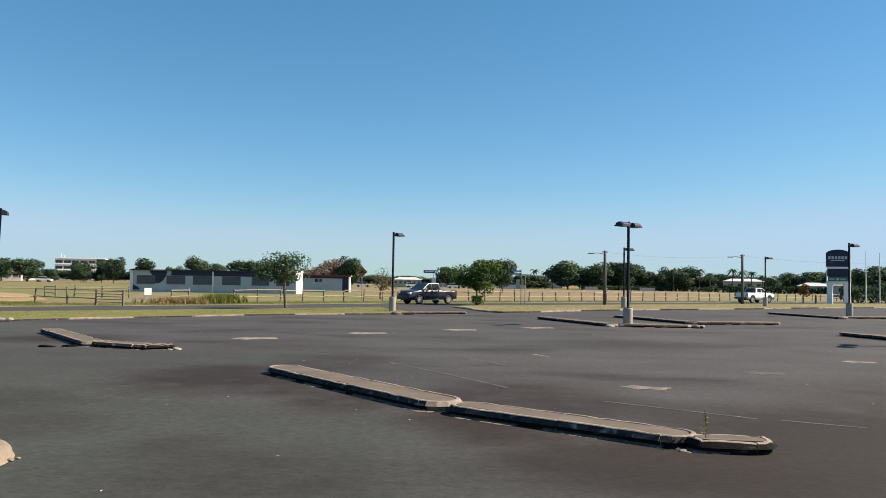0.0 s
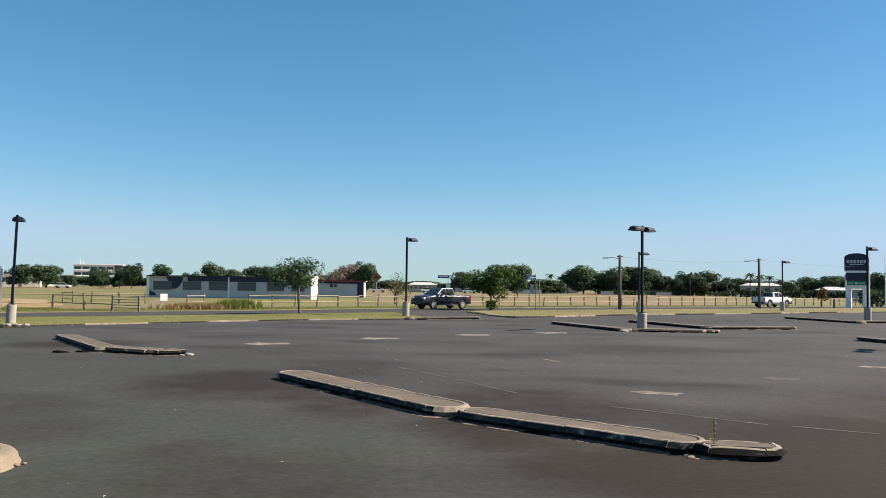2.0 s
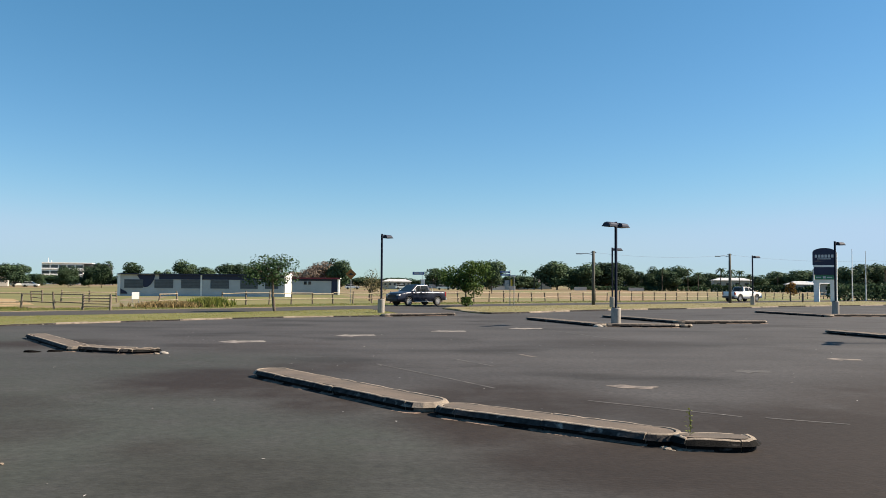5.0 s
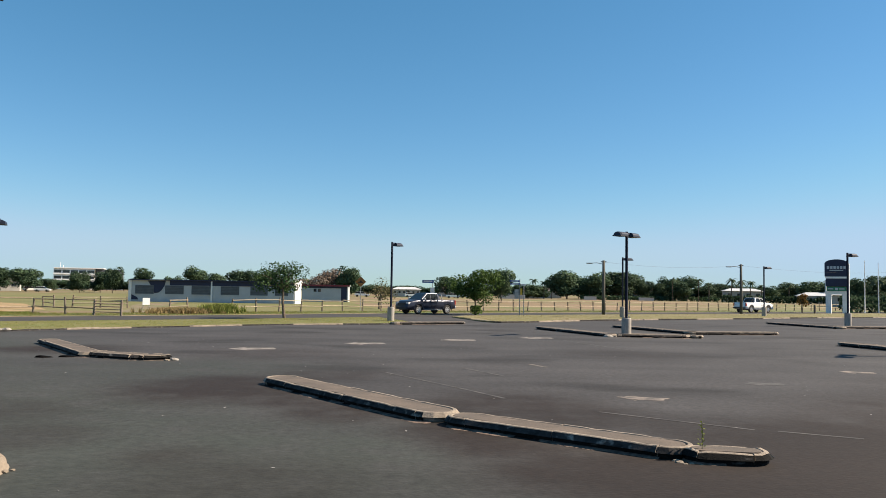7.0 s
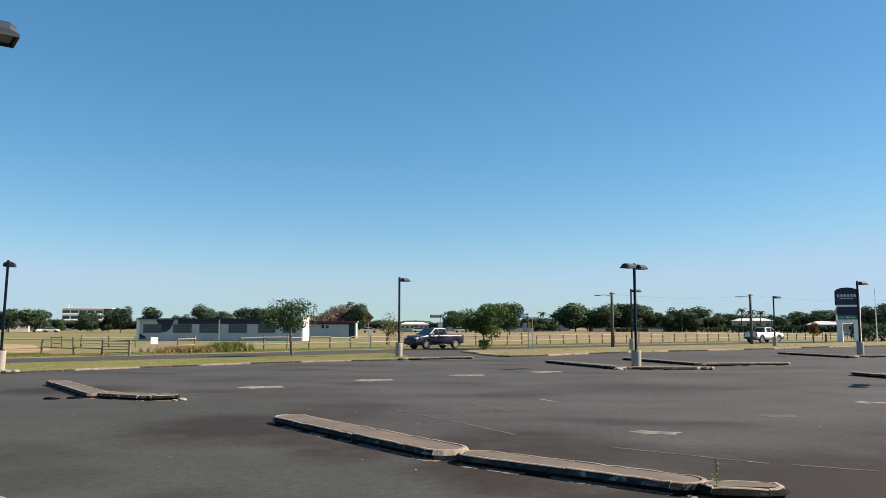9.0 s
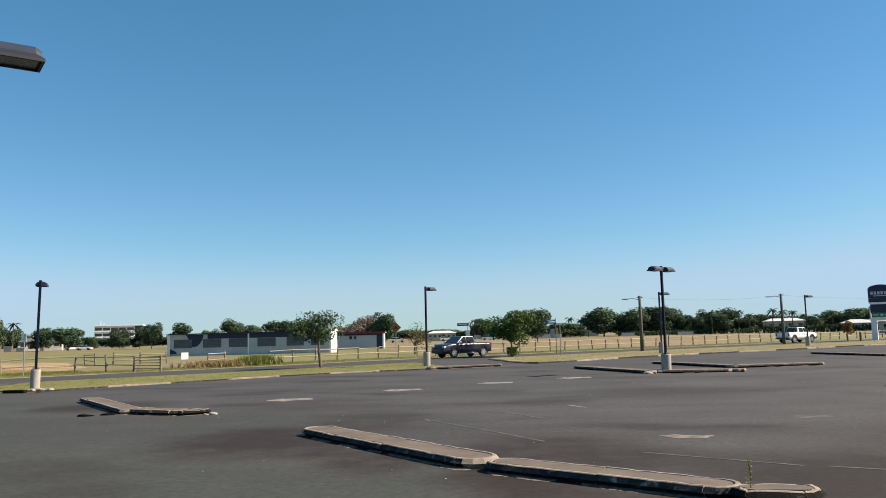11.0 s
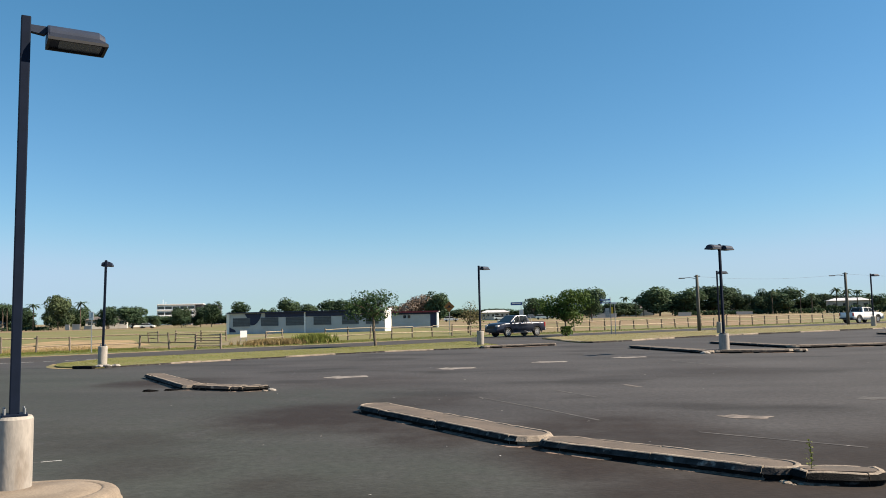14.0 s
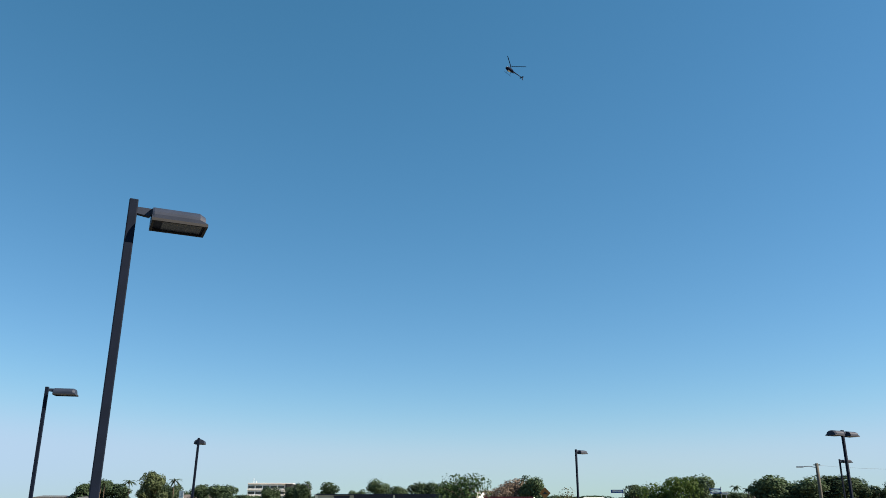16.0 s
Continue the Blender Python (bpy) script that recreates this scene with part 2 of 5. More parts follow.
OFFWHITE = mat("cream_wall", (0.45, 0.43, 0.40), (0.37, 0.36, 0.34), 0.6, 0.8, 0, 0, 10, 0.1, vary=0.15)
NAVY = mat("navy_paint", (0.006, 0.012, 0.046), (0.008, 0.016, 0.056), 2, 0.6, 0, 0, 30, 0.1)
SHUTTER = mat("dark_grey_shutter", (0.075, 0.088, 0.105), (0.095, 0.108, 0.125), 2, 0.6, 0, 0, 30, 0.15)
MAROON = mat("maroon_fascia", (0.20, 0.015, 0.03), (0.15, 0.012, 0.025), 2, 0.5)
ROOF = mat("light_metal_roof", (0.55, 0.56, 0.57), (0.46, 0.47, 0.48), 1, 0.5, 0, 0, 12, 0.12)
GREY_ROOF = mat("grey_metal_roof", (0.12, 0.13, 0.145), (0.09, 0.10, 0.112), 1, 0.7, 0, 0, 12, 0.15, spec=0.2)
BROWN_ROOF = mat("brown_roof", (0.12, 0.105, 0.098), (0.09, 0.08, 0.075), 1, 0.8, 0, 0, 12, 0.2)
GLASS_DARK = mat("dark_window_glass", (0.02, 0.025, 0.03), (0.03, 0.035, 0.04), 1, 0.08, spec=0.8)
BARK = mat("bark", (0.16, 0.125, 0.09), (0.10, 0.08, 0.06), 6, 0.95, 0.02, 0, 30, 0.4)
LEAF = leaf_mat("dark_green_leaves", (0.034, 0.066, 0.026), (0.058, 0.098, 0.036))
LEAF_LIGHT = leaf_mat("fresh_green_leaves", (0.062, 0.115, 0.026), (0.105, 0.165, 0.040))
LEAF_FAR = leaf_mat("far_tree_leaves", (0.042, 0.077, 0.044), (0.076, 0.115, 0.058))
LEAF_FAR_OLIVE = leaf_mat("olive_tree_leaves", (0.055, 0.082, 0.042), (0.092, 0.118, 0.056))
LEAF_OLIVE = leaf_mat("thin_olive_leaves", (0.12, 0.115, 0.055), (0.17, 0.155, 0.08))
LEAF_DRY = leaf_mat("dry_brown_leaves", (0.20, 0.165, 0.135), (0.26, 0.205, 0.165))
LEAF_ORANGE = leaf_mat("orange_leaves", (0.28, 0.14, 0.035), (0.20, 0.14, 0.04))
CAR_WHITE = mat("white_car_paint", (0.78, 0.78, 0.77), (0.75, 0.75, 0.74), 1, 0.25, 0, 0, 200, 0.02)
CAR_BLUE = mat("dark_blue_car_paint", (0.022, 0.027, 0.046), (0.026, 0.031, 0.052), 1, 0.28, 0, 0.35, 200, 0.05)
HELI = mat("dark_helicopter_paint", (0.001, 0.004, 0.02), (0.0015, 0.005, 0.024), 2, 0.7, spec=0.05)
RUBBER = mat("tyre_rubber", (0.018, 0.018, 0.018), (0.028, 0.027, 0.026), 8, 0.85)
BLACK = mat("black_plastic", (0.016, 0.016, 0.017), (0.022, 0.022, 0.023), 8, 0.6)
ALLOY = mat("silver_alloy", (0.62, 0.62, 0.63), (0.5, 0.5, 0.51), 5, 0.35, 0, 0.8)
LIGHT_RED = mat("red_tail_lamp", (0.35, 0.01, 0.01), (0.28, 0.01, 0.01), 5, 0.2)
LIGHT_CLEAR = mat("clear_lamp", (0.6, 0.6, 0.6), (0.5, 0.5, 0.5), 5, 0.1)
GREEN_SIGN = mat("green_sign", (0.02, 0.20, 0.11), (0.025, 0.17, 0.10), 3, 0.5)
BLUE_SIGN = mat("blue_sign", (0.03, 0.09, 0.32), (0.03, 0.08, 0.28), 3, 0.5)
ORANGE_SIGN = mat("amber_sign", (0.36, 0.14, 0.02), (0.32, 0.12, 0.02), 3, 0.5)
YELLOW = mat("yellow_sign", (0.70, 0.45, 0.03), (0.62, 0.40, 0.03), 3, 0.5)
LETTER = mat("pale_lettering", (0.50, 0.54, 0.60), (0.45, 0.50, 0.55), 3, 0.5)


# ---- mesh helpers ----
def link(name, bm, material, parent=None, label=""):
    me = bpy.data.meshes.new(name)
    bm.normal_update()
    bm.to_mesh(me)
    bm.free()
    for x in material if isinstance(material, (list, tuple)) else [material]:
        me.materials.append(x)
    ob = new(name, me)
    ob.parent = parent
    if label:
        ob["label"] = label
    return ob


part = link


def thing(name, m, label, category, group="", kind=""):
    ob = new(name)
    ob.matrix_basis = m
    return tagged(ob, label, category, group, kind)


def smooth(ob):
    for p in ob.data.polygons:
        p.use_smooth = True
    return ob


def box(bm, c, s, bevel=0.0, m=None):
    g = bmesh.ops.create_cube(bm, size=1)["verts"]
    for v in g:
        v.co = Vector((v.co.x * s[0] + c[0], v.co.y * s[1] + c[1], v.co.z * s[2] + c[2]))
    if bevel:
        es = {e for v in g for e in v.link_edges}
        r = bmesh.ops.bevel(bm, geom=list(es), offset=bevel, segments=2, affect="EDGES", profile=0.6)
        g = list({v for f in r["faces"] for v in f.verts} | {v for v in g if v.is_valid})
    if m is not None:
        bmesh.ops.transform(bm, matrix=m, verts=[v for v in g if v.is_valid])
    return bm


def boxes(*items, bevel=0.0):
    bm = bmesh.new()
    for c, s in items:
        box(bm, c, s, bevel)
    return bm


def tube(bm, pts, radii, sides=8, cap=True):
    """A tapered tube along points."""
    rings = []
    for i, p in enumerate(pts):
        p = Vector(p)
        d = Vector(pts[min(i + 1, len(pts) - 1)]) - Vector(pts[max(i - 1, 0)])
        q = d.to_track_quat("Z", "Y")
        r = radii[i] if isinstance(radii, (list, tuple)) else radii
        rings.append([bm.verts.new(p + q @ Vector((r * math.cos(a), r * math.sin(a), 0))) for a in [2 * math.pi * (k + 0.5) / sides for k in range(sides)]])
    for a, b in zip(rings, rings[1:]):
        for k in range(sides):
            bm.faces.new((a[k], a[(k + 1) % sides], b[(k + 1) % sides], b[k]))
    if cap:
        bm.faces.new(rings[0][::-1])
        bm.faces.new(rings[-1])
    return bm


def slab(pts, z0, z1):
    """A prism over an outline in the ground plane (counter-clockwise)."""
    bm = bmesh.new()
    top = [bm.verts.new((x, y, z1)) for x, y in pts]
    f = bm.faces.new(top)
    if z0 < z1:
        low = [bm.verts.new((x, y, z0)) for x, y in pts]
        for i in range(len(pts)):
            j = (i + 1) % len(pts)
            bm.faces.new((low[i], low[j], top[j], top[i]))
    bmesh.ops.triangulate(bm, faces=[f])
    return bm


def extrude_profile(bm, prof, y0, y1):
    """A side profile of (x, z) drawn out across y."""
    a = [bm.verts.new((x, y0, z)) for x, z in prof]
    b = [bm.verts.new((x, y1, z)) for x, z in prof]
    bm.faces.new(a)
    bm.faces.new(b[::-1])
    for i in range(len(prof)):
        j = (i + 1) % len(prof)
        bm.faces.new((a[j], a[i], b[i], b[j]))
    bmesh.ops.recalc_face_normals(bm, faces=bm.faces)
    return bm


def spline(pts, n=10):
    """A smooth line through points in the plane."""
    out = []
    for i in range(len(pts) - 1):
        p0, p1, p2, p3 = (Vector(pts[max(i - 1, 0)]), Vector(pts[i]), Vector(pts[i + 1]), Vector(pts[min(i + 2, len(pts) - 1)]))
        for k in range(n):
            t = k / n
            out.append(0.5 * (2 * p1 + (p2 - p0) * t + (2 * p0 - 5 * p1 + 4 * p2 - p3) * t * t + (3 * p1 - p0 - 3 * p2 + p3) * t ** 3))
    out.append(Vector(pts[-1]))
    return out


def offset_line(line, d):
    out = []
    for i, p in enumerate(line):
        t = (line[min(i + 1, len(line) - 1)] - line[max(i - 1, 0)]).normalized()
        out.append(p + Vector((-t.y, t.x)) * d)
    return out


rng = random.Random(7)

# ---- ground, road, car park ----
ground_bm = bmesh.new()
ring_r = [0, 60, 130, 260, 500, 1000, 2400]
prev = [ground_bm.verts.new((0, 60, -0.03))]
for r in ring_r[1:]:
    cur = [ground_bm.verts.new((r * math.cos(a), 60 + r * math.sin(a), -0.03)) for a in [2 * math.pi * k / 48 for k in range(48)]]
    for k in range(48):
        if len(prev) == 1:
            ground_bm.faces.new((prev[0], cur[k], cur[(k + 1) % 48]))
        else:
            ground_bm.faces.new((prev[k], cur[k], cur[(k + 1) % 48], prev[(k + 1) % 48]))
    prev = cur
tagged(link("ground", ground_bm, FIELD), "dry yellow-brown grass of a wide flat sports field", "ground", kind="structure")

ROAD_FRONT = spline([(-150, -72), (-60, 8), (-33, 32.3), (-22.8, 41.1), (-18.4, 44.7), (-13.2, 48.9), (-10.2, 51.8), (-7.0, 55.0), (-3.4, 58.6), (5.0, 65.4), (11.0, 70.0), (20.2, 76.8), (31, 83.9), (48, 95.5), (90, 121), (200, 179), (420, 289)], 8)
ROAD_BACK = offset_line(ROAD_FRONT, 7.4)


def strip_mesh(a, b, z):
    bm = bmesh.new()
    va, vb = [bm.verts.new((*p, z)) for p in a], [bm.verts.new((*p, z)) for p in b]
    for i in range(len(va) - 1):
        bm.faces.new((va[i], va[i + 1], vb[i + 1], vb[i]))
    return bm


tagged(link("road", strip_mesh(ROAD_FRONT, ROAD_BACK, 0.0), ROAD), "grey asphalt two-lane road beside the car park", "road", kind="structure")
tagged(link("roadside", strip_mesh(offset_line(ROAD_FRONT, 7.41), offset_line(ROAD_FRONT, 8.0), -0.002), SAND), "pale sandy edge along the road", "roadside", kind="structure")
tagged(link("roadside", strip_mesh(offset_line(ROAD_FRONT, 8.01), offset_line(ROAD_FRONT, 8.6), -0.004), DIRT), "sandy road shoulder with dry soil", "roadside", kind="structure")
tagged(link("green_strip", strip_mesh(offset_line(ROAD_FRONT, 8.61), offset_line(ROAD_FRONT, 13.8), -0.012), GREEN), "greener grass strip under the fence", "grass", kind="structure")

lawn = spline([(-90, 20), (-52, 42), (-30, 60), (-14, 66), (-4.5, 80), (-10, 102), (-20, 150), (-40, 200), (-110, 190), (-150, 120), (-90, 20)], 6)
tagged(link("field_green", slab([(p.x, p.y) for p in lawn][:-1], -0.024, -0.024), FIELD_GREEN), "greener mown part of the sports field", "grass", kind="structure")

near = [(p.x, p.y) for p in offset_line(ROAD_FRONT, -0.02) if -60 <= p.x <= 92]
park_pts = [(-60, -60), (92, -60)] + near[::-1]
tagged(link("car_park_surface", slab(park_pts, 0.004, 0.004), ASPHALT), "worn grey asphalt car park with dark oil stains", "car park", kind="structure")


def kerb_run(name, pts, parent, h=0.14, w=0.15, step=1.4, gap=0.012, worn=0):
    """Kerb stones laid end to end along a line; worn: stones per run of shade-coloured fronts."""
    line = spline(pts, 8) if len(pts) > 2 else [Vector(p) for p in pts]
    acc = [0.0]
    for a, b in zip(line, line[1:]):
        acc.append(acc[-1] + (b - a).length)

    def at(s):
        for i in range(len(line) - 1):
            if s <= acc[i + 1] or i == len(line) - 2:
                return line[i].lerp(line[i + 1], (s - acc[i]) / max(acc[i + 1] - acc[i], 1e-6)), (line[i + 1] - line[i]).normalized()

    n = max(1, round(acc[-1] / step))
    made = []
    for k in range(n):
        s0, s1 = acc[-1] * k / n + gap, acc[-1] * (k + 1) / n - gap
        bm = bmesh.new()
        rings = []
        jz = rng.uniform(-0.012, 0.008)
        for q in range(4):
            p, d = at(s0 + (s1 - s0) * q / 3)
            nrm = Vector((-d.y, d.x))
            jog = rng.uniform(-0.008, 0.008)
            prof = [(0, -0.05), (0.012, h * 0.75), (0.04, h - 0.006), (w * 0.55, h), (w - 0.015, h - 0.012), (w, h * 0.6), (w, -0.05)]
            rings.append([bm.verts.new((*(p + nrm * (u + jog)), z + (jz + rng.uniform(-0.006, 0.006) if z > 0 else 0))) for u, z in prof])
        for a, b in zip(rings, rings[1:]):
            for i in range(6):
                f = bm.faces.new((a[i], a[i + 1], b[i + 1], b[i]))
                # every other run gets its front shade from the darker colour
                f.material_index = 1 if worn and i < 3 and (k // worn) % 2 == 0 else 0
        bm.faces.new(rings[0])
        bm.faces.new(rings[-1][::-1])
        bmesh.ops.recalc_face_normals(bm, faces=bm.faces)
        made.append(part(name, bm, [KERB, KERB_SLOPE], parent))
    return made


def near_road(x0, x1):
    return [p for p in offset_line(ROAD_FRONT, -0.05) if x0 <= p.x <= x1]


# grass verges between car park and road
VL_FRONT = [(-22.6, 36.4), (-21.6, 34.3), (-20.3, 33.0), (-18.4, 32.85), (-16.9, 34.6), (-14.9, 36.7), (-12.9, 38.7), (-10.9, 40.8), (-8.6, 42.7), (-5.7, 44.5), (-3.0, 45.9), (-2.0, 48.6)]
vl_out = spline(VL_FRONT, 6)
vl_back = [p for p in offset_line(ROAD_FRONT, -0.85) if -22.4 <= p.x <= -4.2]
verge = tagged(link("verge_1", slab([(p.x, p.y) for p in vl_out] + [(p.x, p.y) for p in vl_back[::-1]], -0.02, 0.07), VERGE), "mown grass verge between road and car park", "verge", kind="structure")
kerb_run("kerb_stone", [(p[0] + 0.1, p[1] - 0.12) for p in VL_FRONT[3:]], verge, 0.075, 0.13, 1.5, worn=2)
tip = spline(VL_FRONT[:4], 6)
tagged(link("sandy_edge", strip_mesh(offset_line(tip, -0.38), offset_line(tip, -0.01), 0.010), SAND), "bare sandy edge round the tip of the verge", "roadside", kind="structure")
VR_FRONT = [(0.8, 59.9), (1.6, 56.6), (3.0, 51.2), (4.6, 51.2), (8.5, 54.9), (13.4, 59.2), (18.4, 62.6), (23.8, 66.0), (29.4, 70.2), (33.5, 73.3), (39.0, 76.6), (46.0, 81.0), (56.0, 88.5)]
vr_out = spline(VR_FRONT, 6)
vr_back = near_road(0.8, 58)
verge_r = tagged(link("verge_2", slab([(p.x, p.y) for p in vr_out] + [(p.x, p.y) for p in vr_back[::-1]], -0.02, 0.07), VERGE_DRY), "mown grass verge with a young tree and signs", "verge", kind="structure")
kerb_run("kerb_stone", [(p[0] + 0.1, p[1] - 0.12) for p in VR_FRONT], verge_r, 0.10, 0.14, 1.5, worn=3)


# ---- parking islands ----
def stadium(a, b, w, inset=0.0, n=7, back_trim=0.0):
    a, b = Vector(a), Vector(b)
    d = (b - a).normalized()
    r = w / 2
    a2, b2 = a + d * r, b - d * r
    rr = r - inset
    ang = math.atan2(d.y, d.x)
    pts = [b2 + Vector((math.cos(ang - math.pi / 2 + math.pi * k / n), math.sin(ang - math.pi / 2 + math.pi * k / n))) * rr for k in range(n + 1)]
    pts += [a2 + Vector((math.cos(ang + math.pi / 2 + math.pi * k / n), math.sin(ang + math.pi / 2 + math.pi * k / n))) * rr for k in range(n + 1)]
    return pts


def island(a, b, w=0.8, h=0.15, label="weathered concrete kerb island on the asphalt", step=2.3, grit=True, rough=1.0):
    """A kerbed parking island: a ring of kerb stones round a concrete filling."""
    c = (Vector(a) + Vector(b)) / 2
    root = thing("parking_island", pose(c.x, c.y, 0), label, "kerb", "parking islands")
    a, b = Vector(a) - c, Vector(b) - c
    out = stadium(a, b, w)
    loop = out + [out[0]]
    dense = []
    for p, q in zip(loop, loop[1:]):
        k = max(1, int((q - p).length / 0.16))
        dense += [p.lerp(q, i / k) for i in range(k)]
    total, n = len(dense), max(6, round(len(dense) * 0.16 / step))
    axis = (b - a).normalized()
    half = (b - a).length / 2 - w / 2

    def inward(p):
        s = max(-half, min(half, p.dot(axis)))
        return (axis * s - p).normalized()

    kw = 0.125
    for k in range(n):
        i0, i1 = k * total // n, (k + 1) * total // n
        bm = bmesh.new()
        rings = []
        jz, jx = rng.uniform(-0.008, 0.004), rng.uniform(-0.008, 0.008)
        for i in range(i0, i1 + 1):
            p = dense[i % total]
            q = inward(p)
            if i == i0:
                p = p.lerp(dense[(i + 1) % total], 0.05)
            if i == i1:
                p = p.lerp(dense[(i - 1) % total], 0.05)
            wob = noise.noise((p.x * 3 + c.x, p.y * 3 + c.y, 0.3)) * 0.009 + noise.noise((p.x * 11 + c.x, p.y * 11, 1.7)) * (0.008 if rough > 1 else 0.002) + jx
            chip = noise.noise((p.x * 6 + c.x, p.y * 6, 4.2))
            low = h - 0.022 * rough * max(0, chip - 0.1) - (0.008 * rough if rough > 1 and i in (i0, i1) else 0)
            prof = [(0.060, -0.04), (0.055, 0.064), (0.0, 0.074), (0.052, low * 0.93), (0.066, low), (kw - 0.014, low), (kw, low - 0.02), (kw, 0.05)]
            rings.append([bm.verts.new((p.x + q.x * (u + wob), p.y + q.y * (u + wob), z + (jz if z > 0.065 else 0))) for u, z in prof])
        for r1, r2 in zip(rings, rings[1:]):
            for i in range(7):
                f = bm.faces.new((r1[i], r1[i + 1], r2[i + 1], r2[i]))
                # long outer sides take the shade-dark colours; the end caps stay pale
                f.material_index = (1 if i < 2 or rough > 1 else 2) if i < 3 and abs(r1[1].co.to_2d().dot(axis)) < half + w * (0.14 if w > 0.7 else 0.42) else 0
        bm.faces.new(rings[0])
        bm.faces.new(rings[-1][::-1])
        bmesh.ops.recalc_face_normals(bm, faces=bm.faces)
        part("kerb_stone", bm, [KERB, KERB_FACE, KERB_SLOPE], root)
    fill = stadium(a, b, w, kw + 0.012)
    part("concrete_infill", slab([(p.x, p.y) for p in fill], -0.02, h - 0.007), INFILL, root, "flat rough concrete filling")
    if grit:
        bm = bmesh.new()
        prev = None
        for i in range(total * 5 + 1):
            p = dense[i // 5 % total].lerp(dense[(i // 5 + 1) % total], i % 5 / 5)
            q = inward(p)
            keep = noise.noise((p.x * 1.5 + c.x, p.y * 1.5 + c.y, 9.1)) + 0.10
            g = 0.085 + 0.06 * noise.noise((p.x * 1.3 + c.x, p.y * 1.3 + c.y, 2.2)) + 0.035 * noise.noise((p.x * 7, p.y * 7 + c.x, 7.0)) + rng.uniform(-0.02, 0.018)
            g = max(0.0, g) * min(1.0, max(0.0, keep) * 8) * (0.4 if rough > 1 else 1.0)
            if keep > 0.0:
                o = p - q * (g - 0.015)
                cur = (bm.verts.new((p.x + q.x * 0.05, p.y + q.y * 0.05, 0.022)), bm.verts.new((o.x, o.y, 0.0065)))
                if prev:
                    bm.faces.new((prev[0], prev[1], cur[1], cur[0]))
                prev = cur
            else:
                prev = None
        bmesh.ops.recalc_face_normals(bm, faces=bm.faces)
        if bm.faces:
            ob = part("grit", bm, GRIT, root, "sand and grit gathered at the kerb")
            ob["kind"] = "stuff"
        else:
            bm.free()
    return root


def from_front(p, q, w=0.8):
    """An island whose front edge runs from p to q."""
    p, q = Vector(p), Vector(q)
    d = (q - p).normalized()
    n = Vector((-d.y, d.x)) * (w / 2)
    return (p + n, q + n)


ISLANDS = [((-3.82, 16.48), (-0.2, 11.78), 0.82), ((-0.12, 11.76), (2.80, 9.42), 0.70), ((-13.6, 26.75), (-9.8, 21.6), 0.72), ((-9.85, 21.88), (-7.95, 20.98), 0.66),
           ((4.9, 42.8), (7.45, 36.0), 0.85), ((7.75, 36.2), (11.3, 35.85), 0.9), ((9.8, 46.6), (12.25, 39.5), 0.85), ((12.2, 39.35), (17.3, 40.4), 0.85),
           ((22.9, 56.6), (24.6, 49.3), 0.85), ((25.2, 50.3), (33.0, 51.4), 0.85), ((15.85, 32.4), (17.3, 26.5), 0.9), ((17.5, 26.4), (22.6, 26.9), 0.9),
           ((-2.7, 45.3), (1.6, 47.9), 0.8)]
for p, q, w in ISLANDS:
    island(*from_front(p, q, w), w)
island(*from_front((2.77, 9.37), (3.84, 9.23), 0.56), 0.56, 0.15, "broken concrete end piece of a kerb island", 1.5, True, 1.6)
island(*from_front((-8.0, 20.98), (-7.15, 21.25), 0.55), 0.55, 0.15, "crumbling end piece of a concrete kerb island", 1.2, True, 2.0)
island(*from_front((11.25, 35.9), (12.0, 36.0), 0.8), 0.8, 0.15, "end piece of a concrete kerb island with sides coloured shade-black", 0.7, False, 1.5)


def concrete_pad(a, b, w, h=0.15):
    """A long cast pad with a rounded shoulder and a shallow ring groove at its end."""
    root = thing("concrete_pad", pose(0, 0, 0), "pale worn concrete pad round the lamp post base", "kerb")
    bm = bmesh.new()
    rings = []
    for inset, z in ((-0.05, -0.03), (0.0, 0.03), (0.012, 0.085), (0.05, 0.125), (0.10, 0.145), (0.17, h), (0.195, h), (0.20, h - 0.006), (0.212, h - 0.006), (0.217, h), (0.5, h + 0.006)):
        line = stadium(a, b, w, inset, 20)
        rings.append([bm.verts.new((p.x + 0.012 * noise.noise((p.x * 3, p.y * 3, z)), p.y + 0.012 * noise.noise((p.x * 3, p.y * 3, 5 + z)), z + 0.006 * noise.noise((p.x * 2.2, p.y * 2.2, 1)))) for p in line])
    for r1, r2 in zip(rings, rings[1:]):
        for i in range(len(r1)):
            j = (i + 1) % len(r1)
            bm.faces.new((r1[i], r1[j], r2[j], r2[i]))
    bm.faces.new(rings[-1])
    smooth(part("slab", bm, PAD, root))
    for k, (x, y, r) in enumerate(((-4.52, 8.42, 0.045), (-4.49, 8.52, 0.03), (-4.58, 8.33, 0.03))):
        bm = bmesh.new()
        bmesh.ops.create_icosphere(bm, subdivisions=1, radius=r)
        for v in bm.verts:
            v.co.z *= 0.5
        chip = part("chip", bm, PAD, root)
        chip.location = (x, y, r * 0.4)
    return root


concrete_pad((-13.0, 5.32), (-4.58, 8.57), 1.63)


# ---- road markings ----
def decal(name, pts, m, z, label, category, group=""):
    bm = bmesh.new()
    bm.faces.new([bm.verts.new((x, y, z)) for x, y in pts])
    bmesh.ops.triangulate(bm, faces=bm.faces)
    return tagged(link(name, bm, m), label, category, group, "structure")


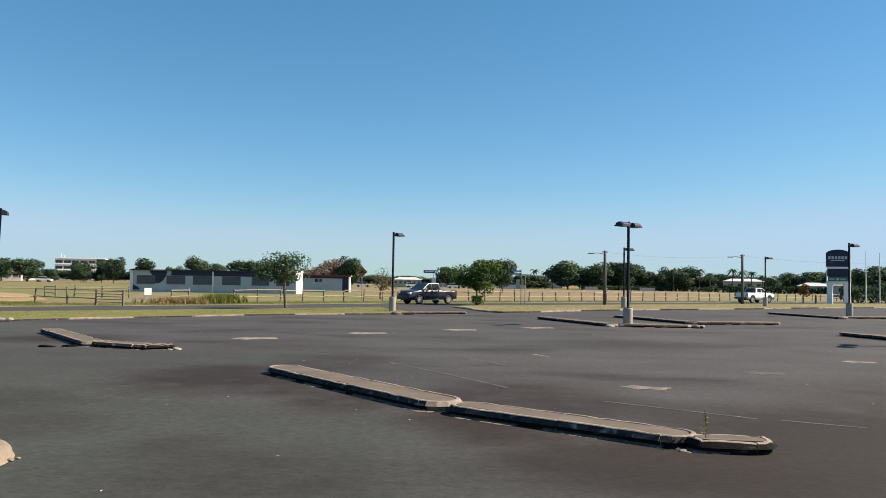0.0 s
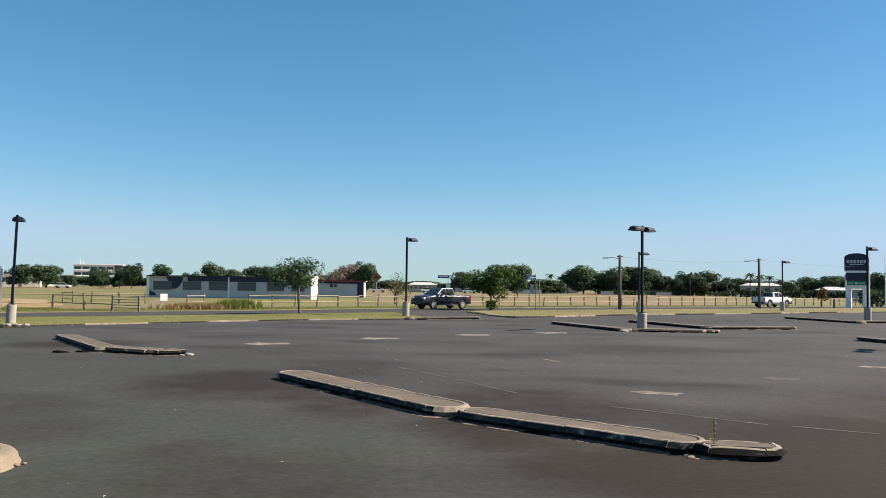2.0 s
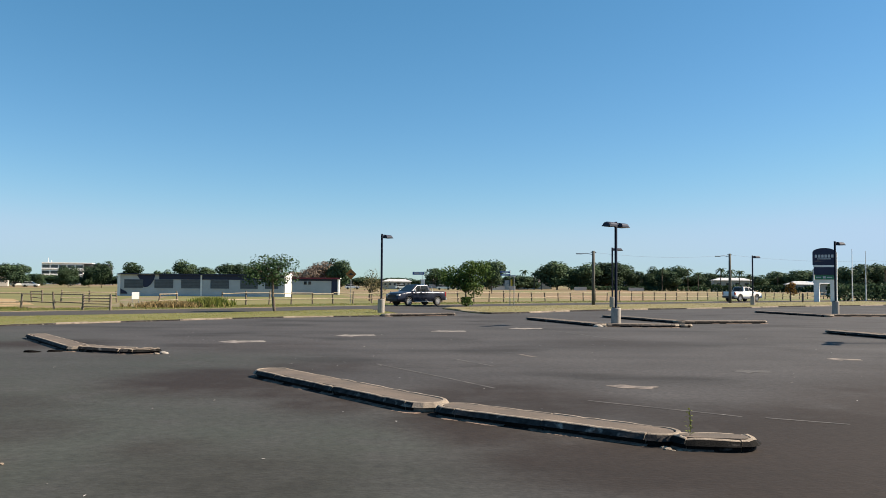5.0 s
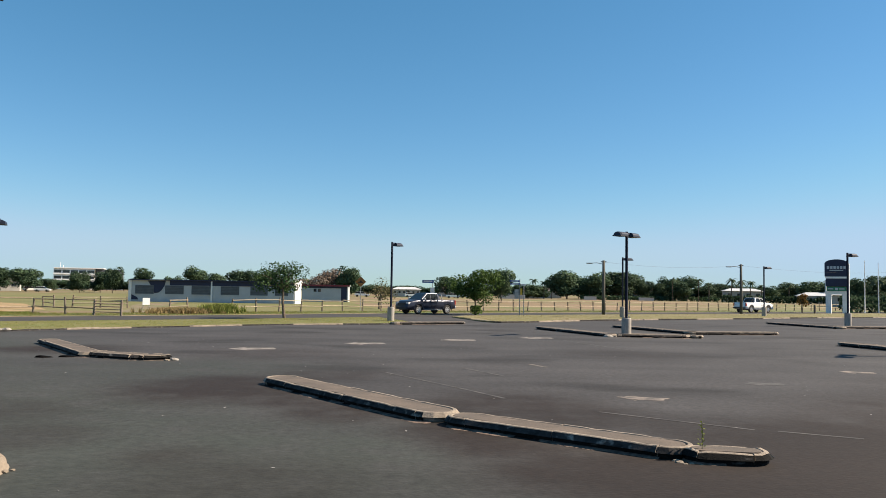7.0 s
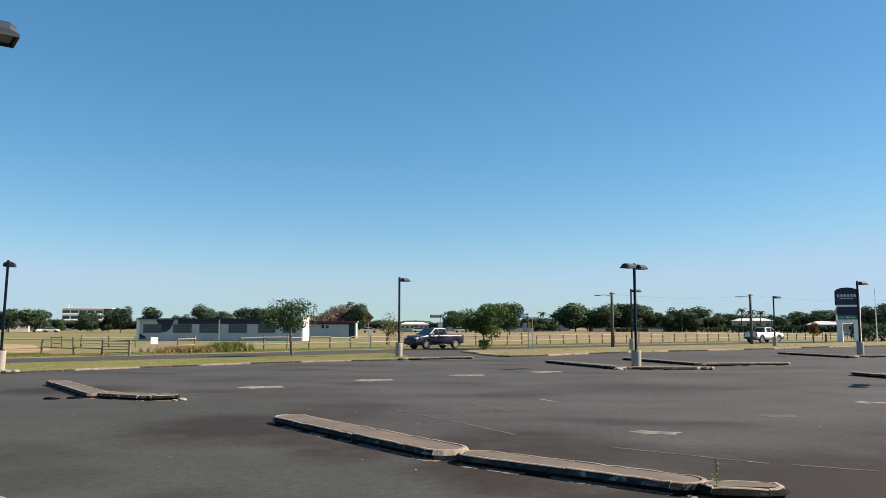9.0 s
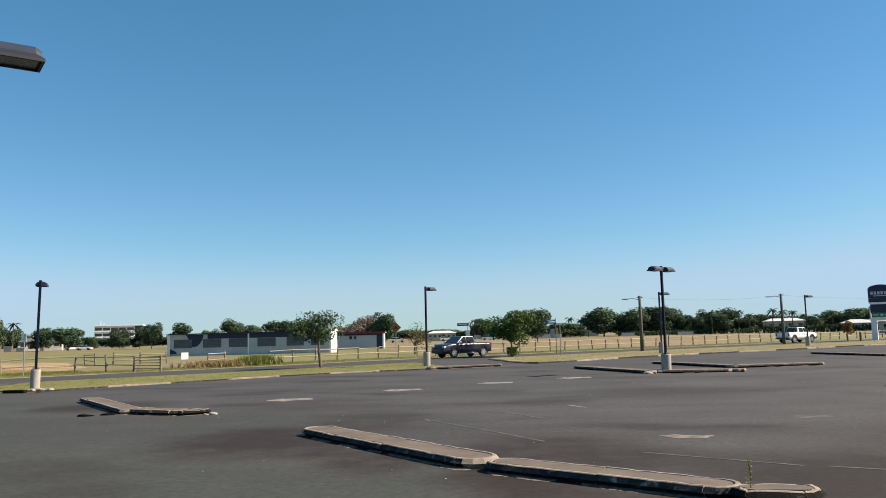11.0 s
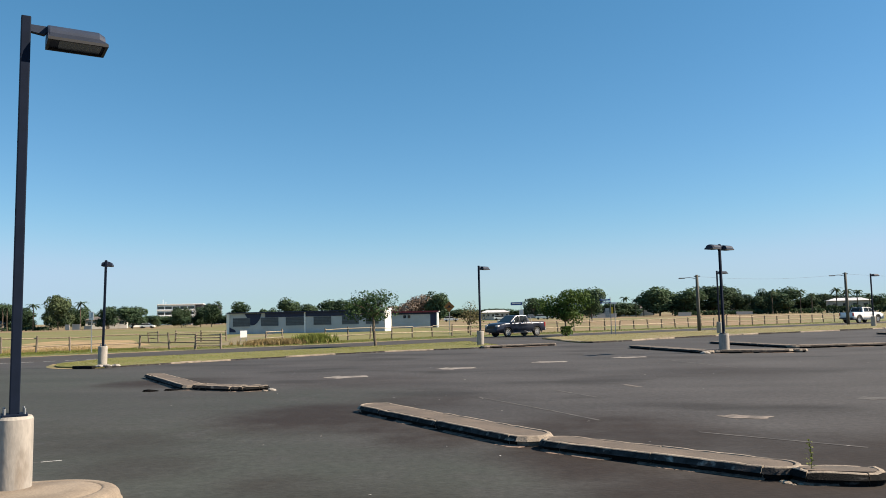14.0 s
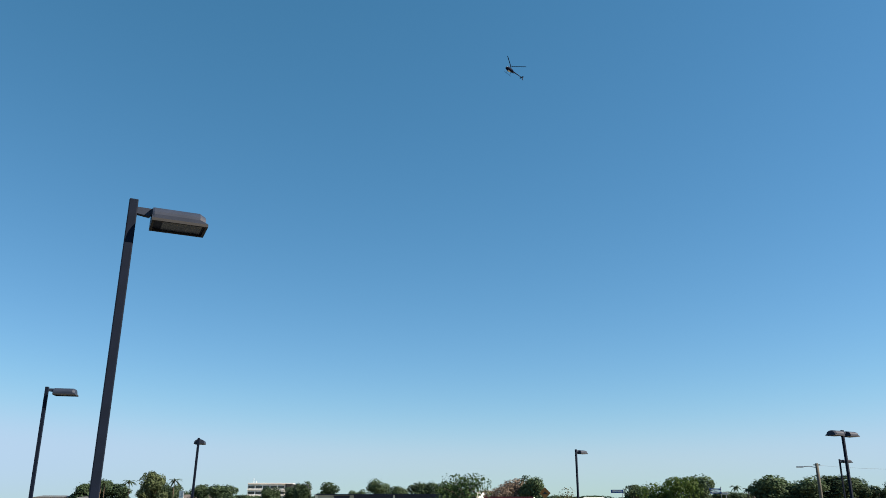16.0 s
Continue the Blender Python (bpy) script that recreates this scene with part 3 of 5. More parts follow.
def arrow(x, y, ang, length=2.6, width=0.75, paint=PAINT):
    """A worn painted arrow lying on the asphalt, broken by wear."""
    c, s = math.cos(ang), math.sin(ang)
    shape = [(0, 0), (0.42 * length, width / 2), (0.36 * length, width * 0.26), (length, width * 0.24), (length * 0.96, -width * 0.24), (0.37 * length, -width * 0.27), (0.40 * length, -width / 2)]
    rr = random.Random(int(x * 31 + y * 17))
    pts = []
    for (u, v), (u2, v2) in zip(shape, shape[1:] + shape[:1]):
        for k in range(5):
            pts.append((u + (u2 - u) * k / 5 - length / 2 + rr.uniform(-0.05, 0.05), v + (v2 - v) * k / 5 + rr.uniform(-0.04, 0.04)))
    return decal("painted_arrow", [(x + c * u - s * v, y + s * u + c * v) for u, v in pts], paint, 0.0085, "faded white direction arrow painted on asphalt", "road marking", "painted arrows")


def stripe(p, q, w, m, z=0.0085, label="faded parking bay line on asphalt"):
    p, q = Vector(p), Vector(q)
    d = (q - p).normalized()
    n = Vector((-d.y, d.x)) * w / 2
    return decal("bay_line", [tuple(p - n), tuple(q - n), tuple(q + n), tuple(p + n)], m, z, label, "road marking", "bay lines")


for x, y, ang in [(-6.1, 25.75, 0.3), (-2.8, 29.1, 0.3), (0.65, 32.0, 0.25), (4.05, 34.3, 0.2)]:
    arrow(x, y, ang, 1.55, 1.45)
for x, y, ang in [(3.75, 15.08, -0.35), (7.15, 17.85, 0.0), (10.85, 20.95, -0.3)]:
    arrow(x, y, ang, 0.9, 0.8, LINE if x == 7.15 else PAINT_FADED)
for p, q in [((-1.32, 19.01), (0.3, 16.3)), ((0.33, 16.25), (1.15, 14.76)), ((0.55, 20.43), (1.42, 18.67)), ((2.58, 13.29), (4.54, 11.77)), ((4.85, 11.68), (5.82, 11.17)), ((5.0, 32.9), (6.7, 27.4))]:
    stripe(p, q, 0.07, LINE)
stripe((2.40, 21.75), (2.74, 21.0), 0.11, PAINT_FADED, 0.0085, "short rubbed paint mark on asphalt")
stripe((-6.99, 10.83), (-6.76, 10.97), 0.05, WHITE_LINE, 0.0085, "short white paint mark on asphalt")
stripe((-7.14, 10.75), (-7.02, 10.82), 0.04, LINE, 0.0085, "short rubbed paint mark on asphalt")
edge = [p for p in offset_line(ROAD_FRONT, 0.02) if -40 < p.x < -6]
run, nxt = 0.0, 0.0
for a, b in zip(edge, edge[1:]):
    L, d = (b - a).length, (b - a).normalized()
    while nxt < run + L:
        p = a + d * (nxt - run)
        stripe(p, p + d * 0.58, 0.17, WHITE_LINE, 0.0085, "white dashed edge line on the road")
        nxt += 1.03
    run += L


def tar_lump(x, y, rx, ry, ang, h, seed):
    """A low ragged black lump that stands in for a shadow on the asphalt."""
    bm = bmesh.new()
    n, rings = 18, []
    for f, z in ((1.0, 0.0), (0.8, h * 0.7), (0.4, h)):
        ring = []
        for k in range(n):
            t = 2 * math.pi * k / n
            g = f * (1 + 0.4 * noise.noise((math.cos(t) * 1.8 + seed, math.sin(t) * 1.8, seed)))
            u, v = rx * g * math.cos(t), ry * g * math.sin(t)
            ring.append(bm.verts.new((u, v, z * (1 - 0.5 * u / rx))))
        rings.append(ring)
    for r1, r2 in zip(rings, rings[1:]):
        for k in range(n):
            bm.faces.new((r1[k], r1[(k + 1) % n], r2[(k + 1) % n], r2[k]))
    bm.faces.new(rings[-1])
    ob = link("tar_lump", bm, SHADOW_BLACK)
    ob.matrix_basis = pose(x, y, 0.004, 0, 0, ang)
    return tagged(ob, "black lump in place of a shadow on the asphalt beside a kerb", "tar", "tar lumps")


# dark shadow spots by the left island, modelled as black lumps
tar_lump(-10.68, 21.5, 0.24, 0.13, 8, 0.05, 3)
tar_lump(-10.14, 21.74, 0.24, 0.11, 25, 0.045, 5)


# small pale chips and leaves strewn over the asphalt
bm = bmesh.new()
for k in range(90):
    x, y = rng.uniform(-12, 12), rng.uniform(4, 30)
    s = rng.uniform(0.008, 0.026)
    a = rng.uniform(0, 6.3)
    bm.faces.new([bm.verts.new((x + s * f * math.cos(a + t), y + s * math.sin(a + t) * f, 0.008 + 0.004 * (i % 2))) for i, (t, f) in enumerate(((0, 1.6), (1.6, 0.6), (3.1, 1.5), (4.7, 0.5)))])
tagged(link("loose_grit", bm, CHIPS), "small pale stones and leaf bits on the asphalt", "grit", kind="stuff")


# ---- car park lamps ----
def lamp_head(root, z, ang, reach=0.17):
    """A shoebox lamp on a short bracket: curved housing, dark rim, glass below."""
    d = pose(0, 0, z, 0, 0, ang)
    bm = bmesh.new()
    extrude_profile(bm, [(0.045, -0.05), (0.10 + reach, -0.05), (0.06 + reach * 0.8, -0.15), (0.045, -0.13)], -0.04, 0.04)
    arm = part("arm", bm, HEAD, root)
    arm.matrix_basis = d
    bm = bmesh.new()
    hw, x0, n = 0.225, 0.05 + reach, 12
    prof = [(-hw, -0.215), (hw, -0.215)] + [(hw * math.cos(t), -0.17 + 0.135 * math.sin(t)) for t in [math.pi * k / n for k in range(n + 1)]]
    ends = [(x0, 0.97), (x0 + 0.02, 1.0), (x0 + 0.55, 1.0), (x0 + 0.62, 0.80)]
    rings = [[bm.verts.new((x + (0.03 if zz < -0.2 and sc < 0.9 else 0), y * (1 if zz < -0.2 else sc), -0.215 + (zz + 0.215) * sc)) for y, zz in prof] for x, sc in ends]
    m = len(prof)
    for a, b in zip(rings, rings[1:]):
        for i in range(m):
            bm.faces.new((a[i], a[(i + 1) % m], b[(i + 1) % m], b[i]))
    bm.faces.new(rings[0])
    bm.faces.new(rings[-1][::-1])
    bmesh.ops.recalc_face_normals(bm, faces=bm.faces)
    head = part("lamp_head", bm, HEAD, root, "grey curved lamp housing")
    head.matrix_basis = d
    bm = boxes(((x0 + 0.325, hw - 0.015, -0.232), (0.65, 0.03, 0.034)), ((x0 + 0.325, 0.015 - hw, -0.232), (0.65, 0.03, 0.034)), ((x0 + 0.015, 0, -0.232), (0.03, 2 * hw - 0.06, 0.034)), ((x0 + 0.635, 0, -0.232), (0.03, 2 * hw - 0.06, 0.034)))
    part("rim", bm, BLACK, head)
    part("lens", boxes(((x0 + 0.36, 0, -0.2225), (0.46, 0.36, 0.012))), LENS, head, "dark flat lamp glass")


def car_park_lamp(x, y, z, top, base_h, heads, lean=0.0, label="dark steel car park lamp post on a round concrete base", base_r=0.22, drop=0.0, hw=0.05):
    root = thing("lamp_post", pose(x, y, z, 0, lean, 0) @ pose(0, 0, 0, 0, 0, heads[0]), label, "lamp post", "car park lamp posts")
    bm = bmesh.new()
    tube(bm, [(0, 0, -0.05), (0, 0, base_h - 0.03), (0, 0, base_h)], [base_r, base_r, base_r - 0.02], 28)
    smooth_base = part("concrete_base", bm, CONCRETE, root, "round cast concrete footing")
    for p in smooth_base.data.polygons:
        p.use_smooth = len(p.vertices) == 4 and abs(p.normal.z) < 0.3
    for e in smooth_base.data.edges:
        za, zb = (smooth_base.data.vertices[v].co.z for v in e.vertices)
        e.use_edge_sharp = abs(za - zb) < 1e-4
    bm = bmesh.new()
    box(bm, (0, 0, (base_h + top) / 2), (2 * hw, 2 * hw, top - base_h), 0.012)
    part("pole", bm, POLE, root)
    part("base_plate", boxes(((0, 0, base_h + 0.012), (0.26, 0.26, 0.024)), bevel=0.004), POLE, root)
    for i in range(4):
        bm = bmesh.new()
        tube(bm, [(0, 0, 0), (0, 0, 0.07)], 0.014, 6)
        b = part("bolt", bm, STEEL, root)
        b.location = (0.10 * (1 if i % 2 else -1), 0.10 * (1 if i < 2 else -1), base_h + 0.02)
    for ang in heads:
        lamp_head(root, top - drop, ang - heads[0])
    return root


car_park_lamp(-5.815, 8.50, 0.13, 5.405, 0.81, [37], 0.5, base_r=0.20, drop=0.045, hw=0.052)
car_park_lamp(-18.83, 33.4, 0.10, 4.62, 0.82, [112], 1.4, base_r=0.195)
car_park_lamp(-3.15, 49.5, 0.10, 4.88, 0.80, [55])
car_park_lamp(8.52, 36.75, 0.13, 4.72, 0.72, [46, 226], label="dark steel double-headed car park lamp post on concrete base")
car_park_lamp(14.7, 64.5, 0.10, 4.85, 0.8, [20])
car_park_lamp(31.3, 77.0, 0.10, 4.78, 0.8, [25])
car_park_lamp(26.8, 52.4, 0.13, 4.80, 0.8, [30])
car_park_lamp(19.15, 27.0, 0.13, 4.75, 0.8, [58, 238], label="dark steel double-headed car park lamp post on concrete base")
car_park_lamp(-17.2, 21.5, 0.0, 5.35, 0.8, [25])


# ---- street poles ----
def street_pole(x, y, h, side=-1):
    root = thing("street_light_pole", pose(x, y, 0), "grey timber street pole with a slim outreach lamp", "street pole", "street poles")
    bm = bmesh.new()
    tube(bm, [(0, 0, -0.1), (0, 0, h * 0.5), (0, 0, h)], [0.16, 0.14, 0.12], 12)
    smooth(part("pole", bm, POWER_POLE, root))
    bm = bmesh.new()
    tube(bm, [(0, 0, h * 0.93), (side * 0.6, 0, h * 0.955), (side * 1.1, 0, h * 0.95)], 0.03, 6)
    part("arm", bm, STEEL, root)
    bm = bmesh.new()
    box(bm, (side * 1.3, 0, h * 0.945), (0.55, 0.2, 0.10), 0.03)
    part("lamp_head", bm, STEEL, root)
    part("crossarm", boxes(((0, 0, h * 0.975), (0.5, 0.08, 0.08))), POWER_POLE, root)
    return root


street_pole(14.75, 72.3, 5.0)
street_pole(31.95, 84.6, 5.35)

# ---- fence ----
def fence(pts, label, height=1.05, dark=False, double=True, rail_mats=None, top_only=False):
    c = Vector(pts[0])
    root = thing("fence", pose(c.x, c.y, 0), label, "fence", "timber fences")
    pm = BROWN_TIMBER if dark else TIMBER
    for p in pts:
        q = Vector(p) - c
        bm = bmesh.new()
        tube(bm, [(q.x, q.y, -0.06), (q.x + rng.uniform(-0.12, 0.12), q.y + rng.uniform(-0.05, 0.05), height + rng.uniform(-0.08, 0.16))], [0.072, 0.062], 8)
        part("post", bm, DARK_TIMBER, root, "round weathered post")
    for p, q in zip(pts, pts[1:]):
        a, b = Vector(p) - c, Vector(q) - c
        for z in ([height - 0.1] if top_only else [height - 0.1, height * 0.42]):
            bm = bmesh.new()
            za, zb = z + rng.uniform(-0.06, 0.05), z + rng.uniform(-0.06, 0.05)
            d = (b - a).normalized()
            n = Vector((-d.y, d.x, 0)) * -0.09
            tube(bm, [(a.x + n.x, a.y + n.y, za), (b.x + n.x, b.y + n.y, zb)], [0.042, 0.038], 7)
            part("rail", bm, pm, root)
    return root


FX, FY = (-17.34, 65.98), (1.671, 1.274)
fence([(FX[0] + FY[0] * k, FX[1] + FY[1] * k) for k in range(0, 24)], "weathered timber post-and-rail fence along the field")
fence([(FX[0] + FY[0] * 23 + 1.75 * k, FX[1] + FY[1] * 23 + 1.12 * k) for k in range(1, 26)], "weathered timber post-and-rail fence along the field", top_only=False)
fence([(-23.2, 53.1), (-25.2, 53.4), (-28.1, 54.8), (-29.8, 53.1), (-31.4, 51.5), (-32.9, 50.0), (-34.4, 48.6), (-35.9, 47.1), (-37.5, 45.6), (-39.0, 44.1), (-40.6, 42.6), (-42.1, 41.1), (-43.6, 39.6), (-45.2, 38.1), (-46.7, 36.6), (-48.3, 35.1), (-49.8, 33.6), (-51.3, 32.1), (-52.9, 30.6)], "brown timber post-and-rail fence beside the road", 1.1, True)
fence([(-22.1, 64.6), (-20.9, 65.6)], "short leftover of timber fence in long grass", 0.95)


def gate(x0, y0, x1, y1, label):
    root = thing("metal_gate", pose(x0, y0, 0), label, "gate")
    a, b = Vector((0, 0)), Vector((x1 - x0, y1 - y0))
    for q in (a, b):
        bm = bmesh.new()
        tube(bm, [(q.x, q.y, -0.05), (q.x, q.y, 1.05)], 0.07, 8)
        part("post", bm, DARK_TIMBER, root)
    for z in (0.22, 0.4, 0.58, 0.76, 0.94):
        bm = bmesh.new()
        tube(bm, [(a.x, a.y, z), (b.x, b.y, z)], 0.03, 6)
        part("bar", bm, BROWN_TIMBER, root)
    return root


gate(-23.1, 53.0, -20.9, 52.0, "rusty tube farm gate closed between posts")
fence([(-35.1, 70.2), (-33.6, 69.0)], "dark timber stock rail behind the gate", 1.0, True)
fence([(-32.7, 70.5), (-30.5, 71.2), (-28.4, 72.0)], "pale rail fence at the field entrance", 0.95, False)


# ---- club sheds beside the field ----
def on_wall(a, b, u0, u1, z0, z1, off=0.03, thick=0.05):
    """A thin block lying on a wall that runs from a to b; u in metres along it."""
    a, b = Vector(a), Vector(b)
    d = (b - a).normalized()
    n = Vector((d.y, -d.x))
    bm = bmesh.new()
    c = a + d * (u0 + u1) / 2 + n * (off - thick / 2 + 0.0)
    box(bm, (0, 0, (z0 + z1) / 2), (u1 - u0, thick, z1 - z0), 0.0, pose(c.x, c.y, 0, 0, 0, math.degrees(math.atan2(d.y, d.x))))
    return bm


def wall_block(a, b, depth, h, roof=0.0):
    a, b = Vector(a), Vector(b)
    d = (b - a).normalized()
    n = Vector((-d.y, d.x)) * depth
    return slab([tuple(a), tuple(b), tuple(b + n), tuple(a + n)], -0.05, h)


A, Bp = (-40.6, 103.6), (-19.4, 104.4)
WL = (Vector(Bp) - Vector(A)).length
shed = thing("club_shed", pose(0, 0, 0), "long low grey-blue shed with dark shutters and navy fascia", "shed")
part("wall", wall_block(A, Bp, 6.0, 2.78), WALL, shed)
d = (Vector(Bp) - Vector(A)).normalized()
n = Vector((-d.y, d.x))
rp = [Vector(A) - d * 0.25 - n * 0.35, Vector(Bp) + d * 0.25 - n * 0.35, Vector(Bp) + d * 0.25 + n * 6.3, Vector(A) - d * 0.25 + n * 6.3]
part("roof", slab([tuple(p) for p in rp], 2.79, 2.90), ROOF, shed, "flat pale metal roof")
part("fascia", on_wall(A, Bp, 5.1, WL, 2.16, 2.76, 0.05), NAVY, shed, "navy band under the roof")
part("fascia", on_wall(A, Bp, 0.0, WL + 0.2, 2.765, 2.90, 0.40, 0.04), NAVY, shed, "dark roof edge")
S = WL / 292.0
for p0, p1 in ((9, 42), (62, 95), (109, 143), (161, 194), (214, 245), (258, 282)):
    w = part("window", on_wall(A, Bp, p0 * S, p1 * S, 1.0, 2.13, 0.045), SHUTTER, shed, "closed dark grey roller shutter")
    part("sill", on_wall(A, Bp, p0 * S - 0.05, p1 * S + 0.05, 0.92, 0.995, 0.07), WALL, w)
    for k in range(1, 6):
        z = 1.0 + k * 0.19
        part("slat", on_wall(A, Bp, p0 * S + 0.03, p1 * S - 0.03, z, z + 0.02, 0.055), BLACK, w)
for p0, p1 in ((0, 2.4), (143.5, 146)):
    part("downpipe", on_wall(A, Bp, p0 * S, p1 * S, 0.0, 2.75, 0.13, 0.14), WHITE, shed, "white painted post")


def mural(outline):
    bm = bmesh.new()
    a = Vector(A)
    nn = n * -0.035
    vs = [bm.verts.new((a.x + d.x * u * S + nn.x, a.y + d.y * u * S + nn.y, z)) for u, z in outline]
    bm.faces.new(vs)
    bmesh.ops.triangulate(bm, faces=bm.faces)
    return bm


part("mural_patch", mural([(31, 2.72), (38, 1.9), (43, 1.12), (50, 1.16), (56, 1.5), (61, 2.1), (63, 2.72)]), NAVY, shed, "round navy painted shape on the wall")
part("mural_patch", mural([(2, 0.25), (15, 0.25), (13, 0.55), (6, 0.75), (2, 0.95)]), NAVY, shed, "navy painted corner on the wall")
part("gable_panel", on_wall(A, Bp, -0.22, 0.02, 0, 2.78, 0.05, 0.10), WHITE, shed)

A2, B2 = (-22.2, 126.5), (-14.9, 127.0)
W2 = (Vector(B2) - Vector(A2)).length
shed2 = thing("ticket_shed", pose(0, 0, 0), "small grey shed with maroon roof edge and navy door", "shed")
part("wall", wall_block(A2, B2, 5.0, 2.5), WALL, shed2)
d2 = (Vector(B2) - Vector(A2)).normalized()
n2 = Vector((-d2.y, d2.x))
part("roof", slab([tuple(p) for p in (Vector(A2) - n2 * 0.4, Vector(B2) - n2 * 0.4 + d2 * 0.2, Vector(B2) + d2 * 0.2 + n2 * 5.3, Vector(A2) + n2 * 5.3)], 2.51, 2.64), ROOF, shed2)
part("fascia", on_wall(A2, B2, -0.1, W2 + 0.25, 2.44, 2.68, 0.45, 0.05), MAROON, shed2, "maroon roof edge board")
part("fascia", on_wall(A2, B2, 0.0, W2, 2.15, 2.43, 0.05), NAVY, shed2)
part("door", on_wall(A2, B2, W2 * 0.845, W2 * 0.97, 0.02, 2.2, 0.05), NAVY, shed2, "navy door")
part("post", on_wall(A2, B2, W2 * 0.975, W2 * 1.0, 0, 2.45, 0.08, 0.1), WHITE, shed2)
for u in (0.25, 0.345):
    part("window", on_wall(A2, B2, W2 * u, W2 * u + 0.45, 1.55, 2.05, 0.05), GLASS_DARK, shed2)
end = thing("white_panel", pose(-19.0, 105.0, 0, 0, 0, 55), "tall white painted end wall of the shed", "wall panel")
part("panel", boxes(((0, 0, 1.45), (1.15, 0.18, 3.0)), bevel=0.01), WHITE, end)
part("cap", boxes(((0, 0, 3.0), (1.2, 0.26, 0.1))), WHITE, end)

notice = thing("notice_board", pose(-26.2, 70.6, 0, 0, 0, 30), "blank white notice board on short legs in the grass", "sign")
part("board", boxes(((0, 0, 0.62), (0.62, 0.04, 0.62)), bevel=0.004), WHITE, notice)
for sx in (-0.25, 0.25):
    part("leg", boxes(((sx, 0.045, 0.28), (0.05, 0.05, 0.6))), STEEL, notice)


# ---- foliage ----
def crown_mesh(seed, w, h, n, leaf, lumps=7, flat=1.0):
    """Many small leaf sprays clustered in uneven lumps; open between the lumps."""
    rr = random.Random(seed)
    cs = []
    for k in range(lumps):
        t, rad = rr.uniform(0, 6.28), rr.uniform(0.05, 0.62) ** 0.8
        cs.append((Vector((math.cos(t) * rad * w * 0.5, math.sin(t) * rad * w * 0.5, (rr.uniform(0.18, 0.80) - 0.15 * rad) * h)), rr.uniform(0.24, 0.40)))
    co, fa = [], []
    for i in range(n):
        c, r = cs[rr.randrange(lumps)]
        v = Vector((rr.gauss(0, 1), rr.gauss(0, 1), rr.gauss(0, 1))).normalized() * (rr.uniform(0.45, 1.0) ** 0.5) * (1.0 if rr.random() > 0.12 else rr.uniform(1.0, 1.35))
        p = c + Vector((v.x * r * w * 0.62, v.y * r * w * 0.62, v.z * r * h * 0.62 * flat))
        nn = (v + Vector((rr.uniform(-0.8, 0.8), rr.uniform(-0.8, 0.8), rr.uniform(-0.3, 0.9)))).normalized()
        q = nn.to_track_quat("Z", "Y")
        s = leaf * rr.uniform(0.6, 1.3)
        a = rr.uniform(0, 6.28)
        b0 = len(co)
        for kk, (u, f) in enumerate(((0, 1.0), (1.25, 0.55), (2.5, 0.9), (3.6, 0.5), (4.9, 0.75))):
            co.append(p + q @ Vector((s * f * math.cos(a + u), s * f * math.sin(a + u), s * 0.22 * (kk % 2))))
        fa.append(tuple(range(b0, b0 + 5)))
    me = bpy.data.meshes.new("crown")
    me.from_pydata([tuple(c) for c in co], [], fa)
    return me, cs


def trunk_bm(seed, h, r, tips, lean=0.0, fork=0.35):
    rr = random.Random(seed)
    bm = bmesh.new()
    f = Vector((lean * 0.5, rr.uniform(-0.1, 0.1), h * fork))
    tube(bm, [(0, 0, -0.1), tuple(f * 0.5 + Vector((rr.uniform(-.06, .06), 0, 0))), tuple(f)], [r * 1.25, r * 0.95, r * 0.8], 9)
    for t in tips:
        mid = f.lerp(t, 0.5) + Vector((rr.uniform(-0.2, 0.2), rr.uniform(-0.2, 0.2), rr.uniform(0, 0.2)))
        tube(bm, [tuple(f - Vector((0, 0, 0.1))), tuple(mid), tuple(t)], [r * 0.55, r * 0.35, r * 0.12], 6)
    return bm


def tree(x, y, h, w, seed, n, leaf, m, label, trunk=0.3, r=0.12, lumps=8, lean=0.0, category="tree", flat=1.0, z=0.0):
    root = thing("tree", pose(x, y, z), label, category)
    me, cs = crown_mesh(seed, w, h * (1 - trunk), n, leaf, lumps, flat)
    me.materials.append(m)
    cr = new("crown", me)
    cr.parent = root
    off = Vector((lean, 0, h * trunk * 0.8))
    cr.location = off
    part("trunk", trunk_bm(seed + 1, h, r, [c + off for c, _ in cs], lean, trunk), BARK, root)
    return root


tree(-10.1, 51.2, 4.2, 4.1, 14, 2700, 0.078, LEAF, "small dark leafy street tree with a thin leaning trunk", 0.46, 0.085, 24, -0.30, z=0.1)
tree(2.85, 67.2, 4.75, 4.7, 23, 4600, 0.10, LEAF_LIGHT, "broad young green tree on the grass verge", 0.24, 0.085, 18, 0.0, z=0.1)
tree(-6.6, 84.5, 3.8, 4.8, 31, 750, 0.09, LEAF_OLIVE, "sparse small tree with bare twisted branches", 0.25, 0.10, 12)
tree(45.5, 100.0, 3.0, 1.9, 41, 420, 0.13, LEAF_ORANGE, "small tree with thin orange foliage", 0.4, 0.09, 7)

